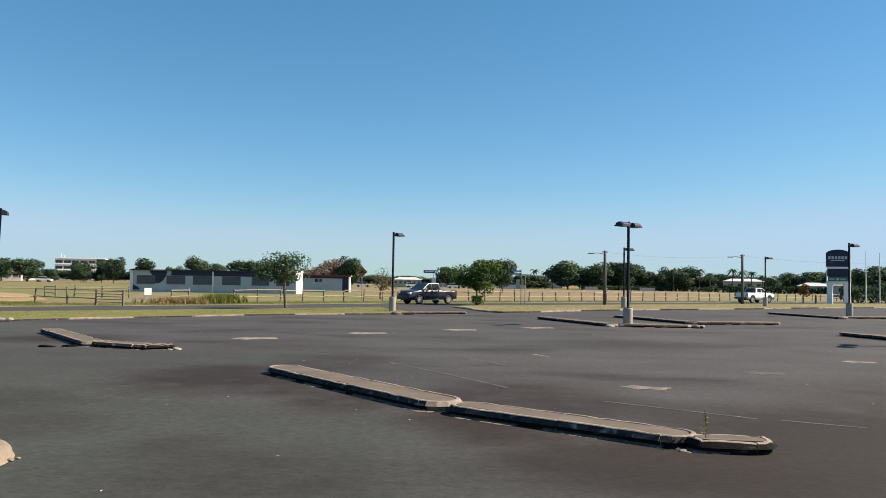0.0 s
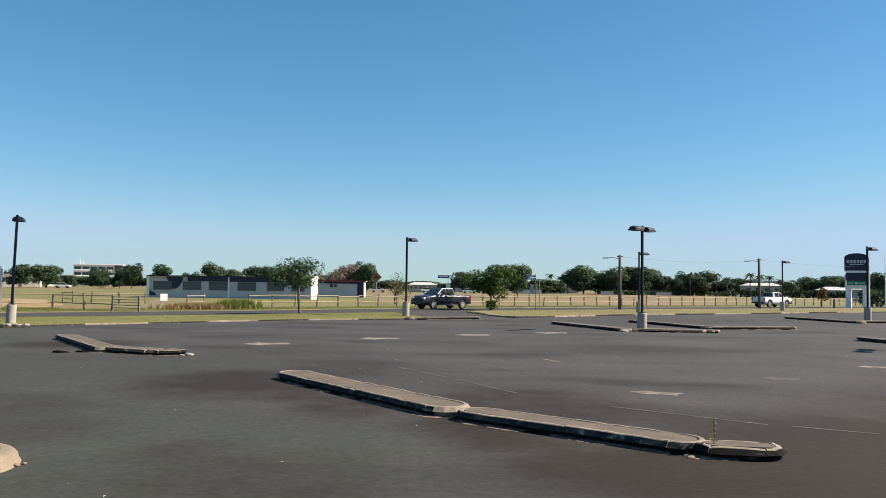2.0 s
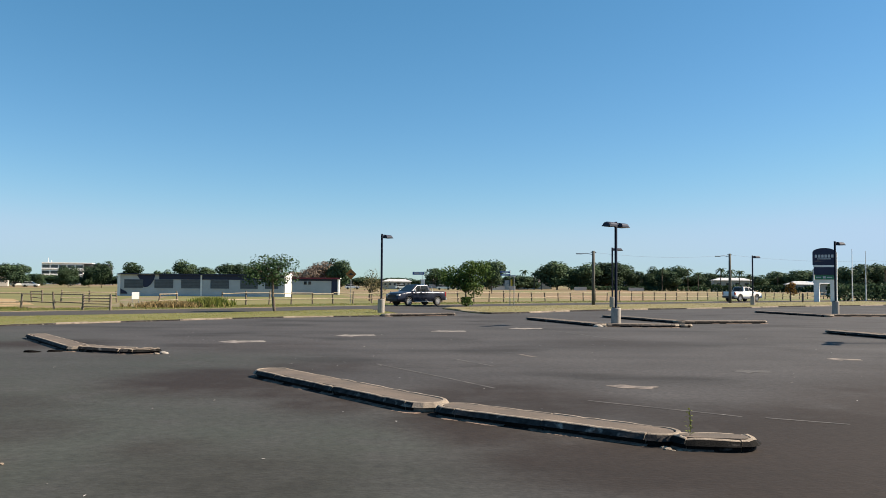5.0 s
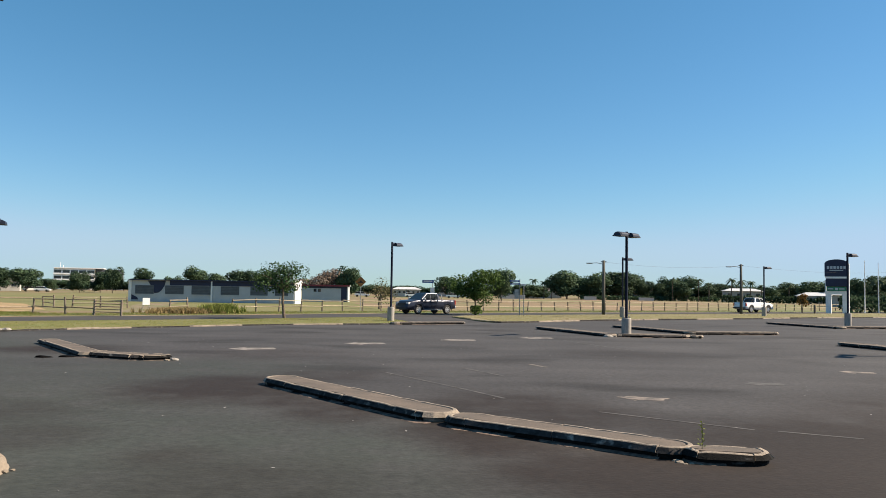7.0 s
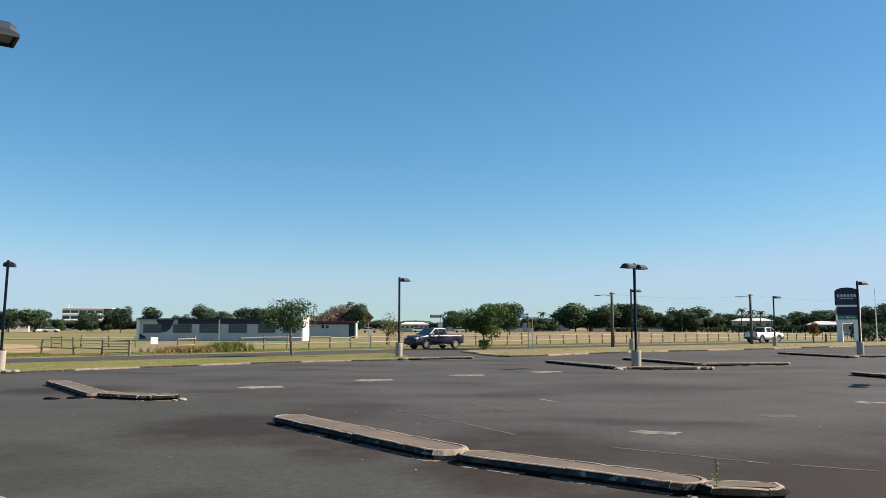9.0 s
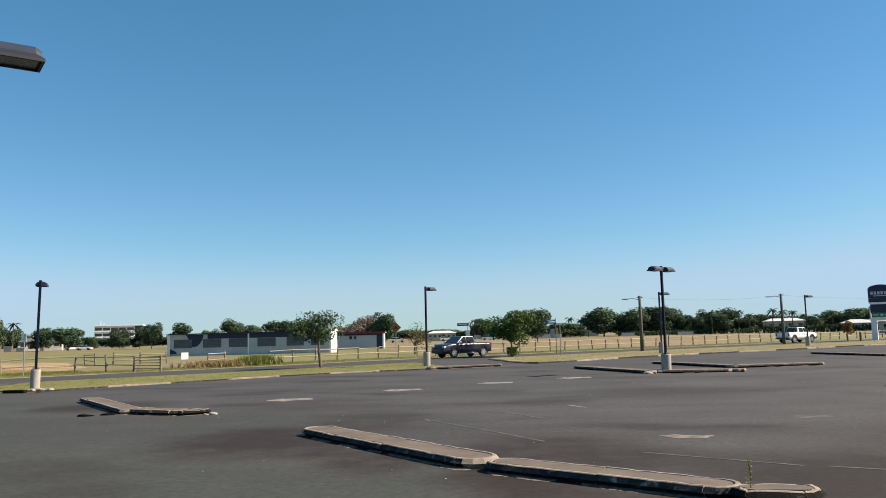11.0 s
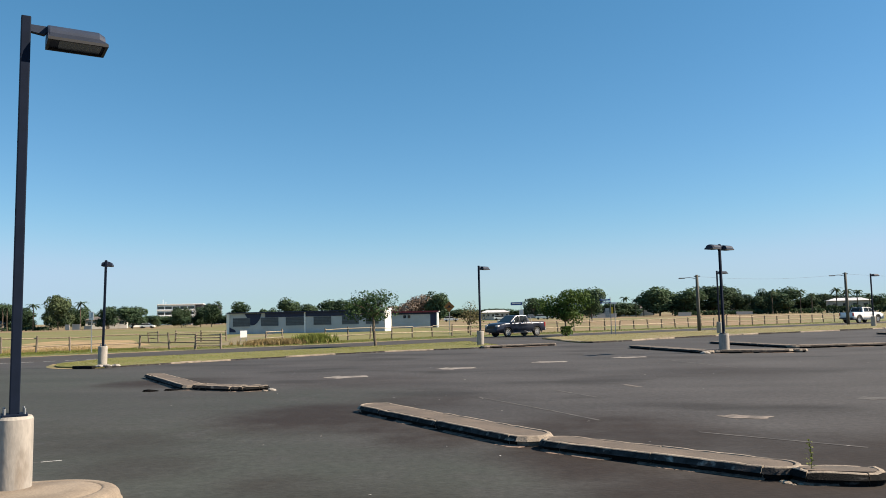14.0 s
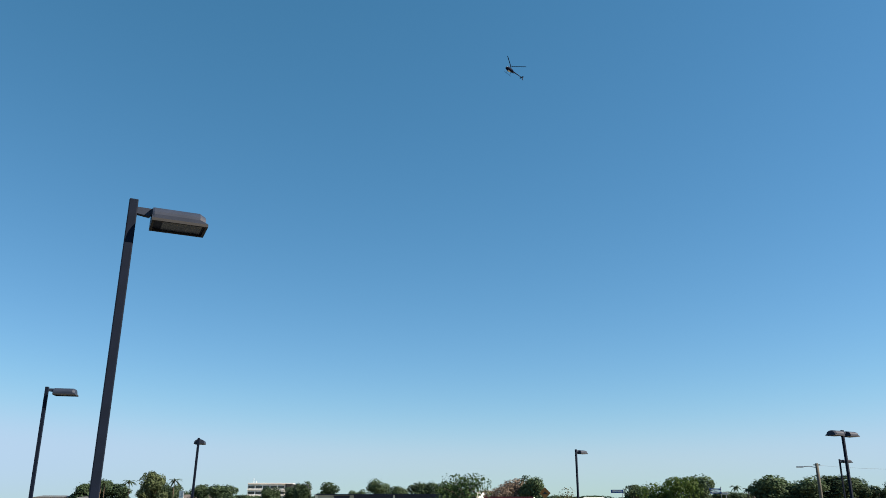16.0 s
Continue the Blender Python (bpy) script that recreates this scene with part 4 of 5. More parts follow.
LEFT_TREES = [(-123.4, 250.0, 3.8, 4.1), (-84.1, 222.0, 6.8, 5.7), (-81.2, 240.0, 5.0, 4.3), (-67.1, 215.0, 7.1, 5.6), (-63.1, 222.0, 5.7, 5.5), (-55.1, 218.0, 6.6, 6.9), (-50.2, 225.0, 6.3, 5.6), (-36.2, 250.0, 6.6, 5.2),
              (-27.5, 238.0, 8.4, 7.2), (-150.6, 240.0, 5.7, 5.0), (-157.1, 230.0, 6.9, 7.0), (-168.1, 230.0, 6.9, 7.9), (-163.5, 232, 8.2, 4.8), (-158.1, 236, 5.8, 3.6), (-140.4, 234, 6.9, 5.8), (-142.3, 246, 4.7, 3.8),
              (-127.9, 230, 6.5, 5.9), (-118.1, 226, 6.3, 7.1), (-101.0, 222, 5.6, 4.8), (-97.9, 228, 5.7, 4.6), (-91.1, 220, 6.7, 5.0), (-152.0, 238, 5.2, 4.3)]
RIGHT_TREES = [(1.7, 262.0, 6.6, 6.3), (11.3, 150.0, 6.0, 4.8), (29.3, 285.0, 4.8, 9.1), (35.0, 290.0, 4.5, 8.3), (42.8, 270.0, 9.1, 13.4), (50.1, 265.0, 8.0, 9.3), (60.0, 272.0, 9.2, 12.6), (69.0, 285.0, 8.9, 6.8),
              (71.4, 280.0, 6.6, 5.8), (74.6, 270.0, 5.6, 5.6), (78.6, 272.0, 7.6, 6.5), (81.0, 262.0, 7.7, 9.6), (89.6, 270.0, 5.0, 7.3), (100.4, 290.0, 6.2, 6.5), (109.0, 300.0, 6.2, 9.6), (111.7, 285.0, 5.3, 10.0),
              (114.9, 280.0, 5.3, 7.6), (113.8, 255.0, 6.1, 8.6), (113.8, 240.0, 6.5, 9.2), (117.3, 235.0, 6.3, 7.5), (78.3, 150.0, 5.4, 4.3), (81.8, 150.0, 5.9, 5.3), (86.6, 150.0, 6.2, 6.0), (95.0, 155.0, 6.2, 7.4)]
crowns = []
for k in range(6):
    me, cs = crown_mesh(100 + k, 1.0, 1.0, 5200, 0.034, 20, 1.0)
    me.materials.append(LEAF_FAR)
    tb = bpy.data.meshes.new("trunk")
    bm = trunk_bm(200 + k, 1.25, 0.035, [c + Vector((0, 0, 0.2)) for c, _ in cs[:5]], 0, 0.2)
    bm.to_mesh(tb)
    bm.free()
    tb.materials.append(BARK)
    xs, zs = sorted(v.co.x for v in me.vertices), sorted(v.co.z for v in me.vertices)
    m = len(xs)
    crowns.append((me, tb, xs[m * 98 // 100] - xs[m * 2 // 100], zs[m * 99 // 100]))


def far_tree(x, y, h, w, k, label="dark green leafy tree at the far edge of the field", leaves=None):
    root = thing("tree", pose(x, y, 0, 0, 0, (k * 77) % 360), label, "tree", "trees round the field")
    me, tb, wide, tall = crowns[k % 6]
    if leaves:
        me = me.copy()
        me.materials[0] = leaves
    c = new("crown", me)
    t = new("trunk", tb)
    for o in (c, t):
        o.parent = root
    c.location, c.scale = (0, 0, h * 0.15), (w / wide, w / wide, h * 0.85 / tall)
    t.scale = (w * 0.6, w * 0.6, h * 0.70)
    return root


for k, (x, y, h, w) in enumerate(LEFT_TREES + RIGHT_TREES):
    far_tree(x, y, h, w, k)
far_tree(-143.0, 228, 10.2, 6.6, 4, "tall domed tree with olive green foliage", LEAF_FAR_OLIVE)
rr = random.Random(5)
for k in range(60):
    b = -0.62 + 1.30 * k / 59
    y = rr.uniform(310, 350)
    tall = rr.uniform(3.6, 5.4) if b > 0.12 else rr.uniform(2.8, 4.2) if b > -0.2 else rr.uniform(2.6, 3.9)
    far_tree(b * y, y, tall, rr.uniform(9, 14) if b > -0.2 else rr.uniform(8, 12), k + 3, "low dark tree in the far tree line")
tree(-37.0, 240.0, 10.4, 17.5, 77, 5200, 0.30, LEAF_DRY, "wide tree with dry pinkish brown foliage", 0.25, 0.2, 10)


def hedge(x0, y0, x1, y1, h, w, label, n=2600, leaf=0.2):
    c = (Vector((x0, y0)) + Vector((x1, y1))) / 2
    L = (Vector((x1, y1)) - Vector((x0, y0))).length
    ang = math.degrees(math.atan2(y1 - y0, x1 - x0))
    rq = random.Random(int(x0 * 10))
    co, fa = [], []
    for i in range(n):
        u, v, q = rq.uniform(-0.5, 0.5), rq.uniform(-0.5, 0.5), rq.random() ** 0.6
        top = h * (0.82 + 0.25 * noise.noise((u * L * 0.5, v, x0)))
        p = Vector((u * L, v * w * (1 - 0.35 * q), q * top))
        s = leaf * rq.uniform(0.6, 1.3)
        qq = Euler((rq.uniform(0, 3), rq.uniform(0, 3), rq.uniform(0, 6))).to_quaternion()
        b0 = len(co)
        for t, f in ((0, 1), (1.3, 0.6), (2.6, 0.9), (3.8, 0.6), (5, 0.8)):
            co.append(tuple(p + qq @ Vector((s * f * math.cos(t), s * f * math.sin(t), 0))))
        fa.append(tuple(range(b0, b0 + 5)))
    me = bpy.data.meshes.new("hedge")
    me.from_pydata(co, [], fa)
    me.materials.append(LEAF_FAR)
    ob = new("hedge", me)
    ob.matrix_basis = pose(c.x, c.y, 0, 0, 0, ang)
    return tagged(ob, label, "hedge", kind="stuff")


hedge(53, 104, 80, 118, 2.6, 3.0, "dense dark green hedge behind the flagpoles", 4200, 0.24)
hedge(85, 240, 135, 215, 2.4, 4.0, "dark green hedge in front of houses", 3000, 0.4)
hedge(46, 262, 92, 262, 1.6, 3.0, "low green hedge along the field edge", 2400, 0.35)
hedge(-185, 226, -145, 227, 1.2, 3.0, "low dark bushes along the field edge", 1300, 0.35)


def palm(x, y, h, k, label="tall palm with drooping fronds"):
    root = thing("palm_tree", pose(x, y, 0), label, "palm tree", "palms")
    rq = random.Random(k)
    bm = bmesh.new()
    tube(bm, [(0, 0, 0), (rq.uniform(-.2, .2), 0, h * 0.5), (0, 0, h * 0.82)], [0.2, 0.15, 0.13], 8)
    part("trunk", bm, BARK, root)
    for i in range(13):
        a = i * 2.4 + rq.uniform(-.2, .2)
        up = rq.uniform(-0.1, 1.0)
        L = h * 0.26
        bm = bmesh.new()
        prev = None
        for s in range(6):
            t = s / 5
            r = L * t
            z = h * 0.82 + L * (up * t - 0.85 * t * t)
            wd = 0.30 * math.sin(math.pi * min(0.97, 0.12 + t * 0.86))
            cx, cy = r * math.cos(a), r * math.sin(a)
            px, py = -math.sin(a) * wd, math.cos(a) * wd
            cur = [bm.verts.new((cx + px, cy + py, z - wd * 0.5)), bm.verts.new((cx, cy, z)), bm.verts.new((cx - px, cy - py, z - wd * 0.5))]
            if prev:
                bm.faces.new((prev[0], cur[0], cur[1], prev[1]))
                bm.faces.new((prev[1], cur[1], cur[2], prev[2]))
            prev = cur
        part("frond", bm, LEAF_FAR, root)
    return root


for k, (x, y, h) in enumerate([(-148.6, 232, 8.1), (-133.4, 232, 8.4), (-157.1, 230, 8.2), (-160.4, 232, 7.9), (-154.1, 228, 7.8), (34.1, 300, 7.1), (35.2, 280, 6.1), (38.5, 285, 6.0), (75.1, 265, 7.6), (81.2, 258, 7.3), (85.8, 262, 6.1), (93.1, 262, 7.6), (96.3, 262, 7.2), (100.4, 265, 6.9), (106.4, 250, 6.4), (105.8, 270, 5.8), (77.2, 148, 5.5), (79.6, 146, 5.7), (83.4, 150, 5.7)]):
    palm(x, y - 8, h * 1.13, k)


# ---- grass tufts and weeds ----
def tufts(name, spots, h, m, label, seed):
    rq = random.Random(seed)
    co, fa = [], []
    for x, y, z in spots:
        for i in range(5):
            a, L = rq.uniform(0, 6.28), h * rq.uniform(0.5, 1.2)
            o = Vector((x + rq.uniform(-.08, .08), y + rq.uniform(-.08, .08), z))
            t = o + Vector((math.cos(a) * L * 0.45, math.sin(a) * L * 0.45, L))
            sdx = Vector((-math.sin(a), math.cos(a), 0)) * h * 0.09
            b0 = len(co)
            co += [tuple(o - sdx), tuple(o + sdx), tuple(t)]
            fa.append((b0, b0 + 1, b0 + 2))
    me = bpy.data.meshes.new(name)
    me.from_pydata(co, [], fa)
    me.materials.append(m)
    return tagged(new(name, me), label, "grass", kind="stuff")


rq = random.Random(3)
mid_back = offset_line(ROAD_FRONT, 11.5)
spots = []
for k in range(15000):
    i = rq.randrange(5, len(mid_back) - 24)
    p = mid_back[i].lerp(mid_back[i + 1], rq.random())
    spots.append((p.x + rq.gauss(0, 1.6), p.y + rq.gauss(0, 1.6), -0.02))
tufts("grass_tufts", spots, 0.08, BLADE, "rough grass along the fence line", 1)
spots = [(rq.gauss(-17.3, 0.55), rq.gauss(62.3, 0.9), -0.02) for k in range(620)]
tufts("tall_grass", spots, 0.68, TUFT, "tall green weeds growing by the old fence", 2)
spots = [(rq.gauss(-19.6, 1.05), rq.gauss(60.2, 1.1), -0.02) for k in range(1000)]
tufts("dry_grass", spots, 0.42, DRY_TUFT, "dry tan grass tufts beside the sandy track", 6)

spots = []
for k in range(5200):
    u = rq.uniform(0, 34)
    spots.append((-28.4 - 0.712 * u + rq.gauss(0.2, 0.55), 54.6 - 0.703 * u + rq.gauss(-0.1, 0.55), -0.02))
tufts("fence_grass", spots, 0.15, TUFT, "green unmown grass at the foot of the brown fence", 7)
spots = []
for k in range(5200):
    u, v = rq.uniform(0, 34), abs(rq.gauss(0, 4.5))
    spots.append((-30.0 - 0.712 * u - 0.703 * v, 55.6 - 0.703 * u + 0.712 * v, -0.02))
tufts("field_grass", spots, 0.13, DRY_TUFT, "long dry seeding grass behind the brown fence", 8)


def along(line, t):
    k = min(int(t * (len(line) - 1)), len(line) - 2)
    return line[k].lerp(line[k + 1], t * (len(line) - 1) - k)


for fr, bk, count, m, name in ((vl_out[3:], vl_back, 12000, BLADE, "short mown grass blades on the verge"), (vr_out[14:], vr_back, 12000, DRY_BLADE, "short dry grass blades on the verge")):
    vs = []
    for k in range(count):
        t = rq.random()
        p = along(fr, t).lerp(along(bk, t), rq.random())
        vs.append((p.x, p.y, 0.067))
    tufts("verge_grass", vs, 0.04, m, name, 4)
bush = hedge(2.5, 66.6, 3.3, 66.9, 0.9, 0.7, "small leafy bush at the foot of the verge tree", 380, 0.085)
bush.data.materials[0] = LEAF_LIGHT

weed = thing("weed", pose(3.05, 9.58, 0.13), "thin green weed growing from the kerb joint", "weed")
bm = bmesh.new()
tube(bm, [(0, 0, -0.05), (0.02, 0, 0.15), (0.0, 0.01, 0.34)], [0.006, 0.005, 0.003], 5)
part("stem", bm, TUFT, weed)
for i in range(16):
    bm = bmesh.new()
    z, a, L = 0.02 + 0.019 * i, i * 2.2, 0.10 - 0.004 * i
    c, s = math.cos(a), math.sin(a)
    v = [bm.verts.new(q) for q in ((0, 0, z), (c * L * 0.5 - s * 0.016, s * L * 0.5 + c * 0.016, z + 0.03), (c * L, s * L, z + 0.015), (c * L * 0.5 + s * 0.016, s * L * 0.5 - c * 0.016, z + 0.03))]
    bm.faces.new(v)
    part("leaf", bm, TUFT, weed)

dirt = [(-25.0, 56.2), (-21.0, 55.6), (-18.4, 58.6), (-20.0, 62.0), (-23.5, 70), (-29.5, 86), (-33, 100), (-36, 100), (-32.5, 84), (-26.5, 67)]
tagged(link("dirt_track", slab([(p.x, p.y) for p in spline(dirt + [dirt[0]], 5)][:-1], -0.008, -0.008), DIRT), "sandy worn track into the field", "track", kind="structure")
sand = spline([(-38.6, 56.8), (-34.6, 56.6), (-30.6, 57.2), (-30.8, 62), (-37.5, 73), (-45, 84), (-53, 85), (-49, 72), (-42, 61), (-38.6, 56.8)], 6)
tagged(link("sand_patch", slab([(p.x, p.y) for p in sand][:-1], -0.012, -0.012), SAND), "bare sandy patch in the grass behind the fence", "track", kind="structure")

# broken kerb rubble beside a lamp and at the broken island ends
for k, (x, y, s) in enumerate([(2.76, 9.45, 0.055), (2.88, 9.40, 0.04), (2.80, 9.38, 0.03), (2.98, 9.36, 0.028), (2.74, 9.54, 0.05), (7.55, 36.15, 0.22), (7.85, 36.3, 0.16), (-7.1, 21.3, 0.13), (-7.25, 21.15, 0.09), (-18.4, 32.42, 0.19), (-18.12, 32.55, 0.21), (-17.82, 32.7, 0.20)]):
    bm = bmesh.new()
    bmesh.ops.create_icosphere(bm, subdivisions=2, radius=1)
    for v in bm.verts:
        v.co *= 1 + 0.3 * noise.noise(v.co * 1.3 + Vector((k * 3, 0, 0)))
        v.co = Vector((v.co.x * s, v.co.y * s * 0.7, max(-0.3, v.co.z) * s * 0.42))
    ob = link("broken_concrete", bm, CONCRETE if s > 0.1 else KERB)
    ob.location = (x, y, 0.09 if x < -17 else s * 0.10)
    tagged(ob, "pale lump of broken kerb concrete", "rubble", "kerb rubble")

# this stone is all in the shade-dark kerb colour
stub = link("kerb_stone", boxes(((0, 0, 0.05), (1.05, 0.2, 0.16)), bevel=0.03), KERB_FACE)
stub.matrix_basis = pose(-19.05, 32.3, 0.0, 0, 0, -12)
tagged(stub, "loose dark kerb stone at the tip of the verge", "kerb stone", "kerb rubble")


# ---- signs ----
def sign_post(x, y, h, label, z=0.0):
    root = thing("road_sign", pose(x, y, z), label, "sign")
    bm = bmesh.new()
    tube(bm, [(0, 0, -0.05), (0, 0, h)], 0.035, 8)
    part("post", bm, STEEL, root)
    return root


s = sign_post(-7.9, 77.5, 3.0, "amber diamond road hump warning sign on a steel post")
bm = bmesh.new()
box(bm, (0, 0, 0), (0.75, 0.02, 0.75), 0, pose(0, -0.06, 2.75) @ pose(0, 0, 0, 0, 45, 0))
plate = part("plate", bm, ORANGE_SIGN, s)
bm = bmesh.new()
extrude_profile(bm, [(-0.26, 2.70), (-0.12, 2.74), (-0.05, 2.88), (0.05, 2.88), (0.12, 2.74), (0.26, 2.70), (0.26, 2.65), (-0.26, 2.65)], -0.078, -0.072)
part("symbol", bm, BLACK, plate)
s = sign_post(-29.1, 50.2, 2.69, "small white parking sign on a thin steel post")
plate = part("plate", boxes(((0, -0.05, 2.42), (0.34, 0.015, 0.54)), bevel=0.004), WHITE, s)
part("symbol", boxes(((0.05, -0.061, 2.5), (0.12, 0.004, 0.28)), ((-0.04, -0.061, 2.32), (0.2, 0.004, 0.04))), LETTER, plate)
s = sign_post(-1.0, 87.0, 3.15, "blue name board over a small white road sign")
plate = part("plate", boxes(((0, -0.05, 2.05), (0.45, 0.015, 0.58)), bevel=0.004), WHITE, s)
for z in (2.18, 2.05, 1.92):
    part("symbol", boxes(((0, -0.061, z), (0.34, 0.004, 0.07))), LETTER, plate)
blade = part("name_blade", boxes(((-0.5, -0.05, 3.0), (1.25, 0.025, 0.32)), bevel=0.004), BLUE_SIGN, s, "blue and white name board")
part("lettering", boxes(((-0.5, -0.066, 3.03), (0.95, 0.004, 0.1))), WHITE, blade)
s = sign_post(6.75, 68.6, 3.05, "steel post with blue street name blades and plates", 0.08)
for z, x0, m2 in ((2.85, -0.45, BLUE_SIGN), (2.62, -0.4, BLUE_SIGN), (2.55, 0.3, WHITE)):
    b = part("name_blade", boxes(((x0, -0.05, z), (0.85 if m2 is BLUE_SIGN else 0.45, 0.02, 0.15)), bevel=0.004), m2, s, "street name blade")
    part("lettering", boxes(((x0, -0.063, z), (0.55 if m2 is BLUE_SIGN else 0.3, 0.004, 0.06))), WHITE if m2 is BLUE_SIGN else LETTER, b)
part("plate", boxes(((0.12, -0.05, 1.95), (0.16, 0.015, 0.55))), YELLOW, s, "yellow marker plate")
part("plate", boxes(((-0.28, -0.05, 1.75), (0.36, 0.015, 0.8))), STEEL, s, "plain back of a plate")
bm = bmesh.new()
tube(bm, [(0.35, 0, -0.05), (0.35, 0, 2.6)], 0.035, 8)
part("post", bm, STEEL, s)

# totem sign of the club
t = thing("totem_sign", pose(48.1, 96.6, 0.0, 0, 0, -30), "tall club totem sign with navy panels and white legs", "sign")
for sx, sw in ((-0.85, 0.62), (1.05, 0.75)):
    part("leg", boxes(((sx, 0.25, 1.15), (sw, 0.7, 2.5)), bevel=0.02), WHITE, t, "white plastered pier")
part("lintel", boxes(((0.1, 0.25, 2.55), (2.66, 0.72, 0.42)), bevel=0.02), WHITE, t)
part("spine", boxes(((1.35, 0.25, 4.4), (0.2, 0.66, 3.4))), WHITE, t)
part("side_strip", boxes(((-1.18, 0.25, 3.4), (0.12, 0.6, 1.4))), WHITE, t)
g = part("green_panel", boxes(((0.02, -0.02, 3.02), (2.15, 0.5, 0.48)), bevel=0.01), GREEN_SIGN, t, "green panel with pale marks")
part("lettering", boxes(((0.05, -0.278, 3.02), (0.3, 0.01, 0.26)), ((0.62, -0.278, 3.02), (0.6, 0.01, 0.12)), ((-0.6, -0.278, 3.02), (0.6, 0.01, 0.12))), LETTER, g)
part("display_panel", boxes(((0.02, 0.0, 3.82), (2.25, 0.5, 0.95)), bevel=0.01), NAVY, t, "dark message panel")
part("white_band", boxes(((0.05, 0.0, 4.42), (2.45, 0.56, 0.2)), bevel=0.01), WHITE, t)
bm = bmesh.new()
extrude_profile(bm, [(-1.25, 4.53), (1.35, 4.53), (1.35, 6.1)] + [(0.05 + 1.3 * math.cos(math.pi * k / 14), 6.1 + 0.52 * math.sin(math.pi * k / 14)) for k in range(1, 14)] + [(-1.25, 6.1)], -0.28, 0.28)
top = part("name_panel", bm, NAVY, t, "navy arched name panel")
for k in range(6):
    part("lettering", boxes(((-0.85 + 0.36 * k, -0.29, 5.62), (0.26, 0.012, 0.36)), bevel=0.003), LETTER, top)
part("lettering", boxes(((0.05, -0.29, 5.28), (1.5, 0.012, 0.10))), LETTER, top)

for x, y in ((52.6, 98.5), (56.8, 103.0)):
    f = thing("flagpole", pose(x, y, 0), "slim white flagpole without a flag", "flagpole", "flagpoles")
    bm = bmesh.new()
    tube(bm, [(0, 0, -0.05), (0, 0, 6.6)], [0.07, 0.035], 8)
    part("pole", bm, WHITE, f)
    bm = bmesh.new()
    tube(bm, [(0, 0, -0.02), (0, 0, 0.12)], [0.14, 0.12], 10)
    part("foot", bm, STEEL, f)
bol = thing("bollard", pose(44.0, 93.5, 0.08), "dark timber bollard on the verge", "bollard")
bm = bmesh.new()
tube(bm, [(0, 0, -0.05), (0, 0, 0.9), (0, 0, 1.0)], [0.13, 0.13, 0.08], 10)
part("post", bm, DARK_TIMBER, bol)


# ---- utility vehicles ----
def wheel(parent, x, y, r=0.385):
    side = 1 if y > 0 else -1
    w = thing("wheel", pose(x, y, r), "", "")
    w.parent = parent
    bm = bmesh.new()
    ring = [(-0.115, 0.24), (-0.125, 0.33), (-0.10, r - 0.012), (-0.05, r), (0.05, r), (0.10, r - 0.012), (0.125, 0.33), (0.115, 0.24)]
    n = 26
    vs = [[bm.verts.new((q * math.cos(a), u, q * math.sin(a))) for u, q in ring] for a in [2 * math.pi * k / n for k in range(n)]]
    for k in range(n):
        for i in range(8):
            bm.faces.new((vs[k][i], vs[k][(i + 1) % 8], vs[(k + 1) % n][(i + 1) % 8], vs[(k + 1) % n][i]))
    bmesh.ops.recalc_face_normals(bm, faces=bm.faces)
    smooth(part("tyre", bm, RUBBER, w))
    bm = bmesh.new()
    tube(bm, [(0, -0.10 * side, 0), (0, 0.09 * side, 0), (0, 0.10 * side, 0)], [0.235, 0.235, 0.22], 24)
    part("rim", bm, BLACK, w)
    bm = bmesh.new()
    tube(bm, [(0, 0.10 * side, 0), (0, 0.125 * side, 0)], [0.07, 0.05], 12)
    for k in range(6):
        box(bm, (0.14, 0.112 * side, 0), (0.17, 0.02, 0.085), 0.006, pose(0, 0, 0, 0, 60 * k, 0))
    n2 = 24
    for k in range(n2):
        a, b = 2 * math.pi * k / n2, 2 * math.pi * (k + 1) / n2
        bm.faces.new([bm.verts.new((q * math.cos(t2), 0.118 * side, q * math.sin(t2))) for q, t2 in ((0.205, a), (0.24, a), (0.24, b), (0.205, b))])
    part("spokes", bm, ALLOY, w, "silver spoked wheel face")


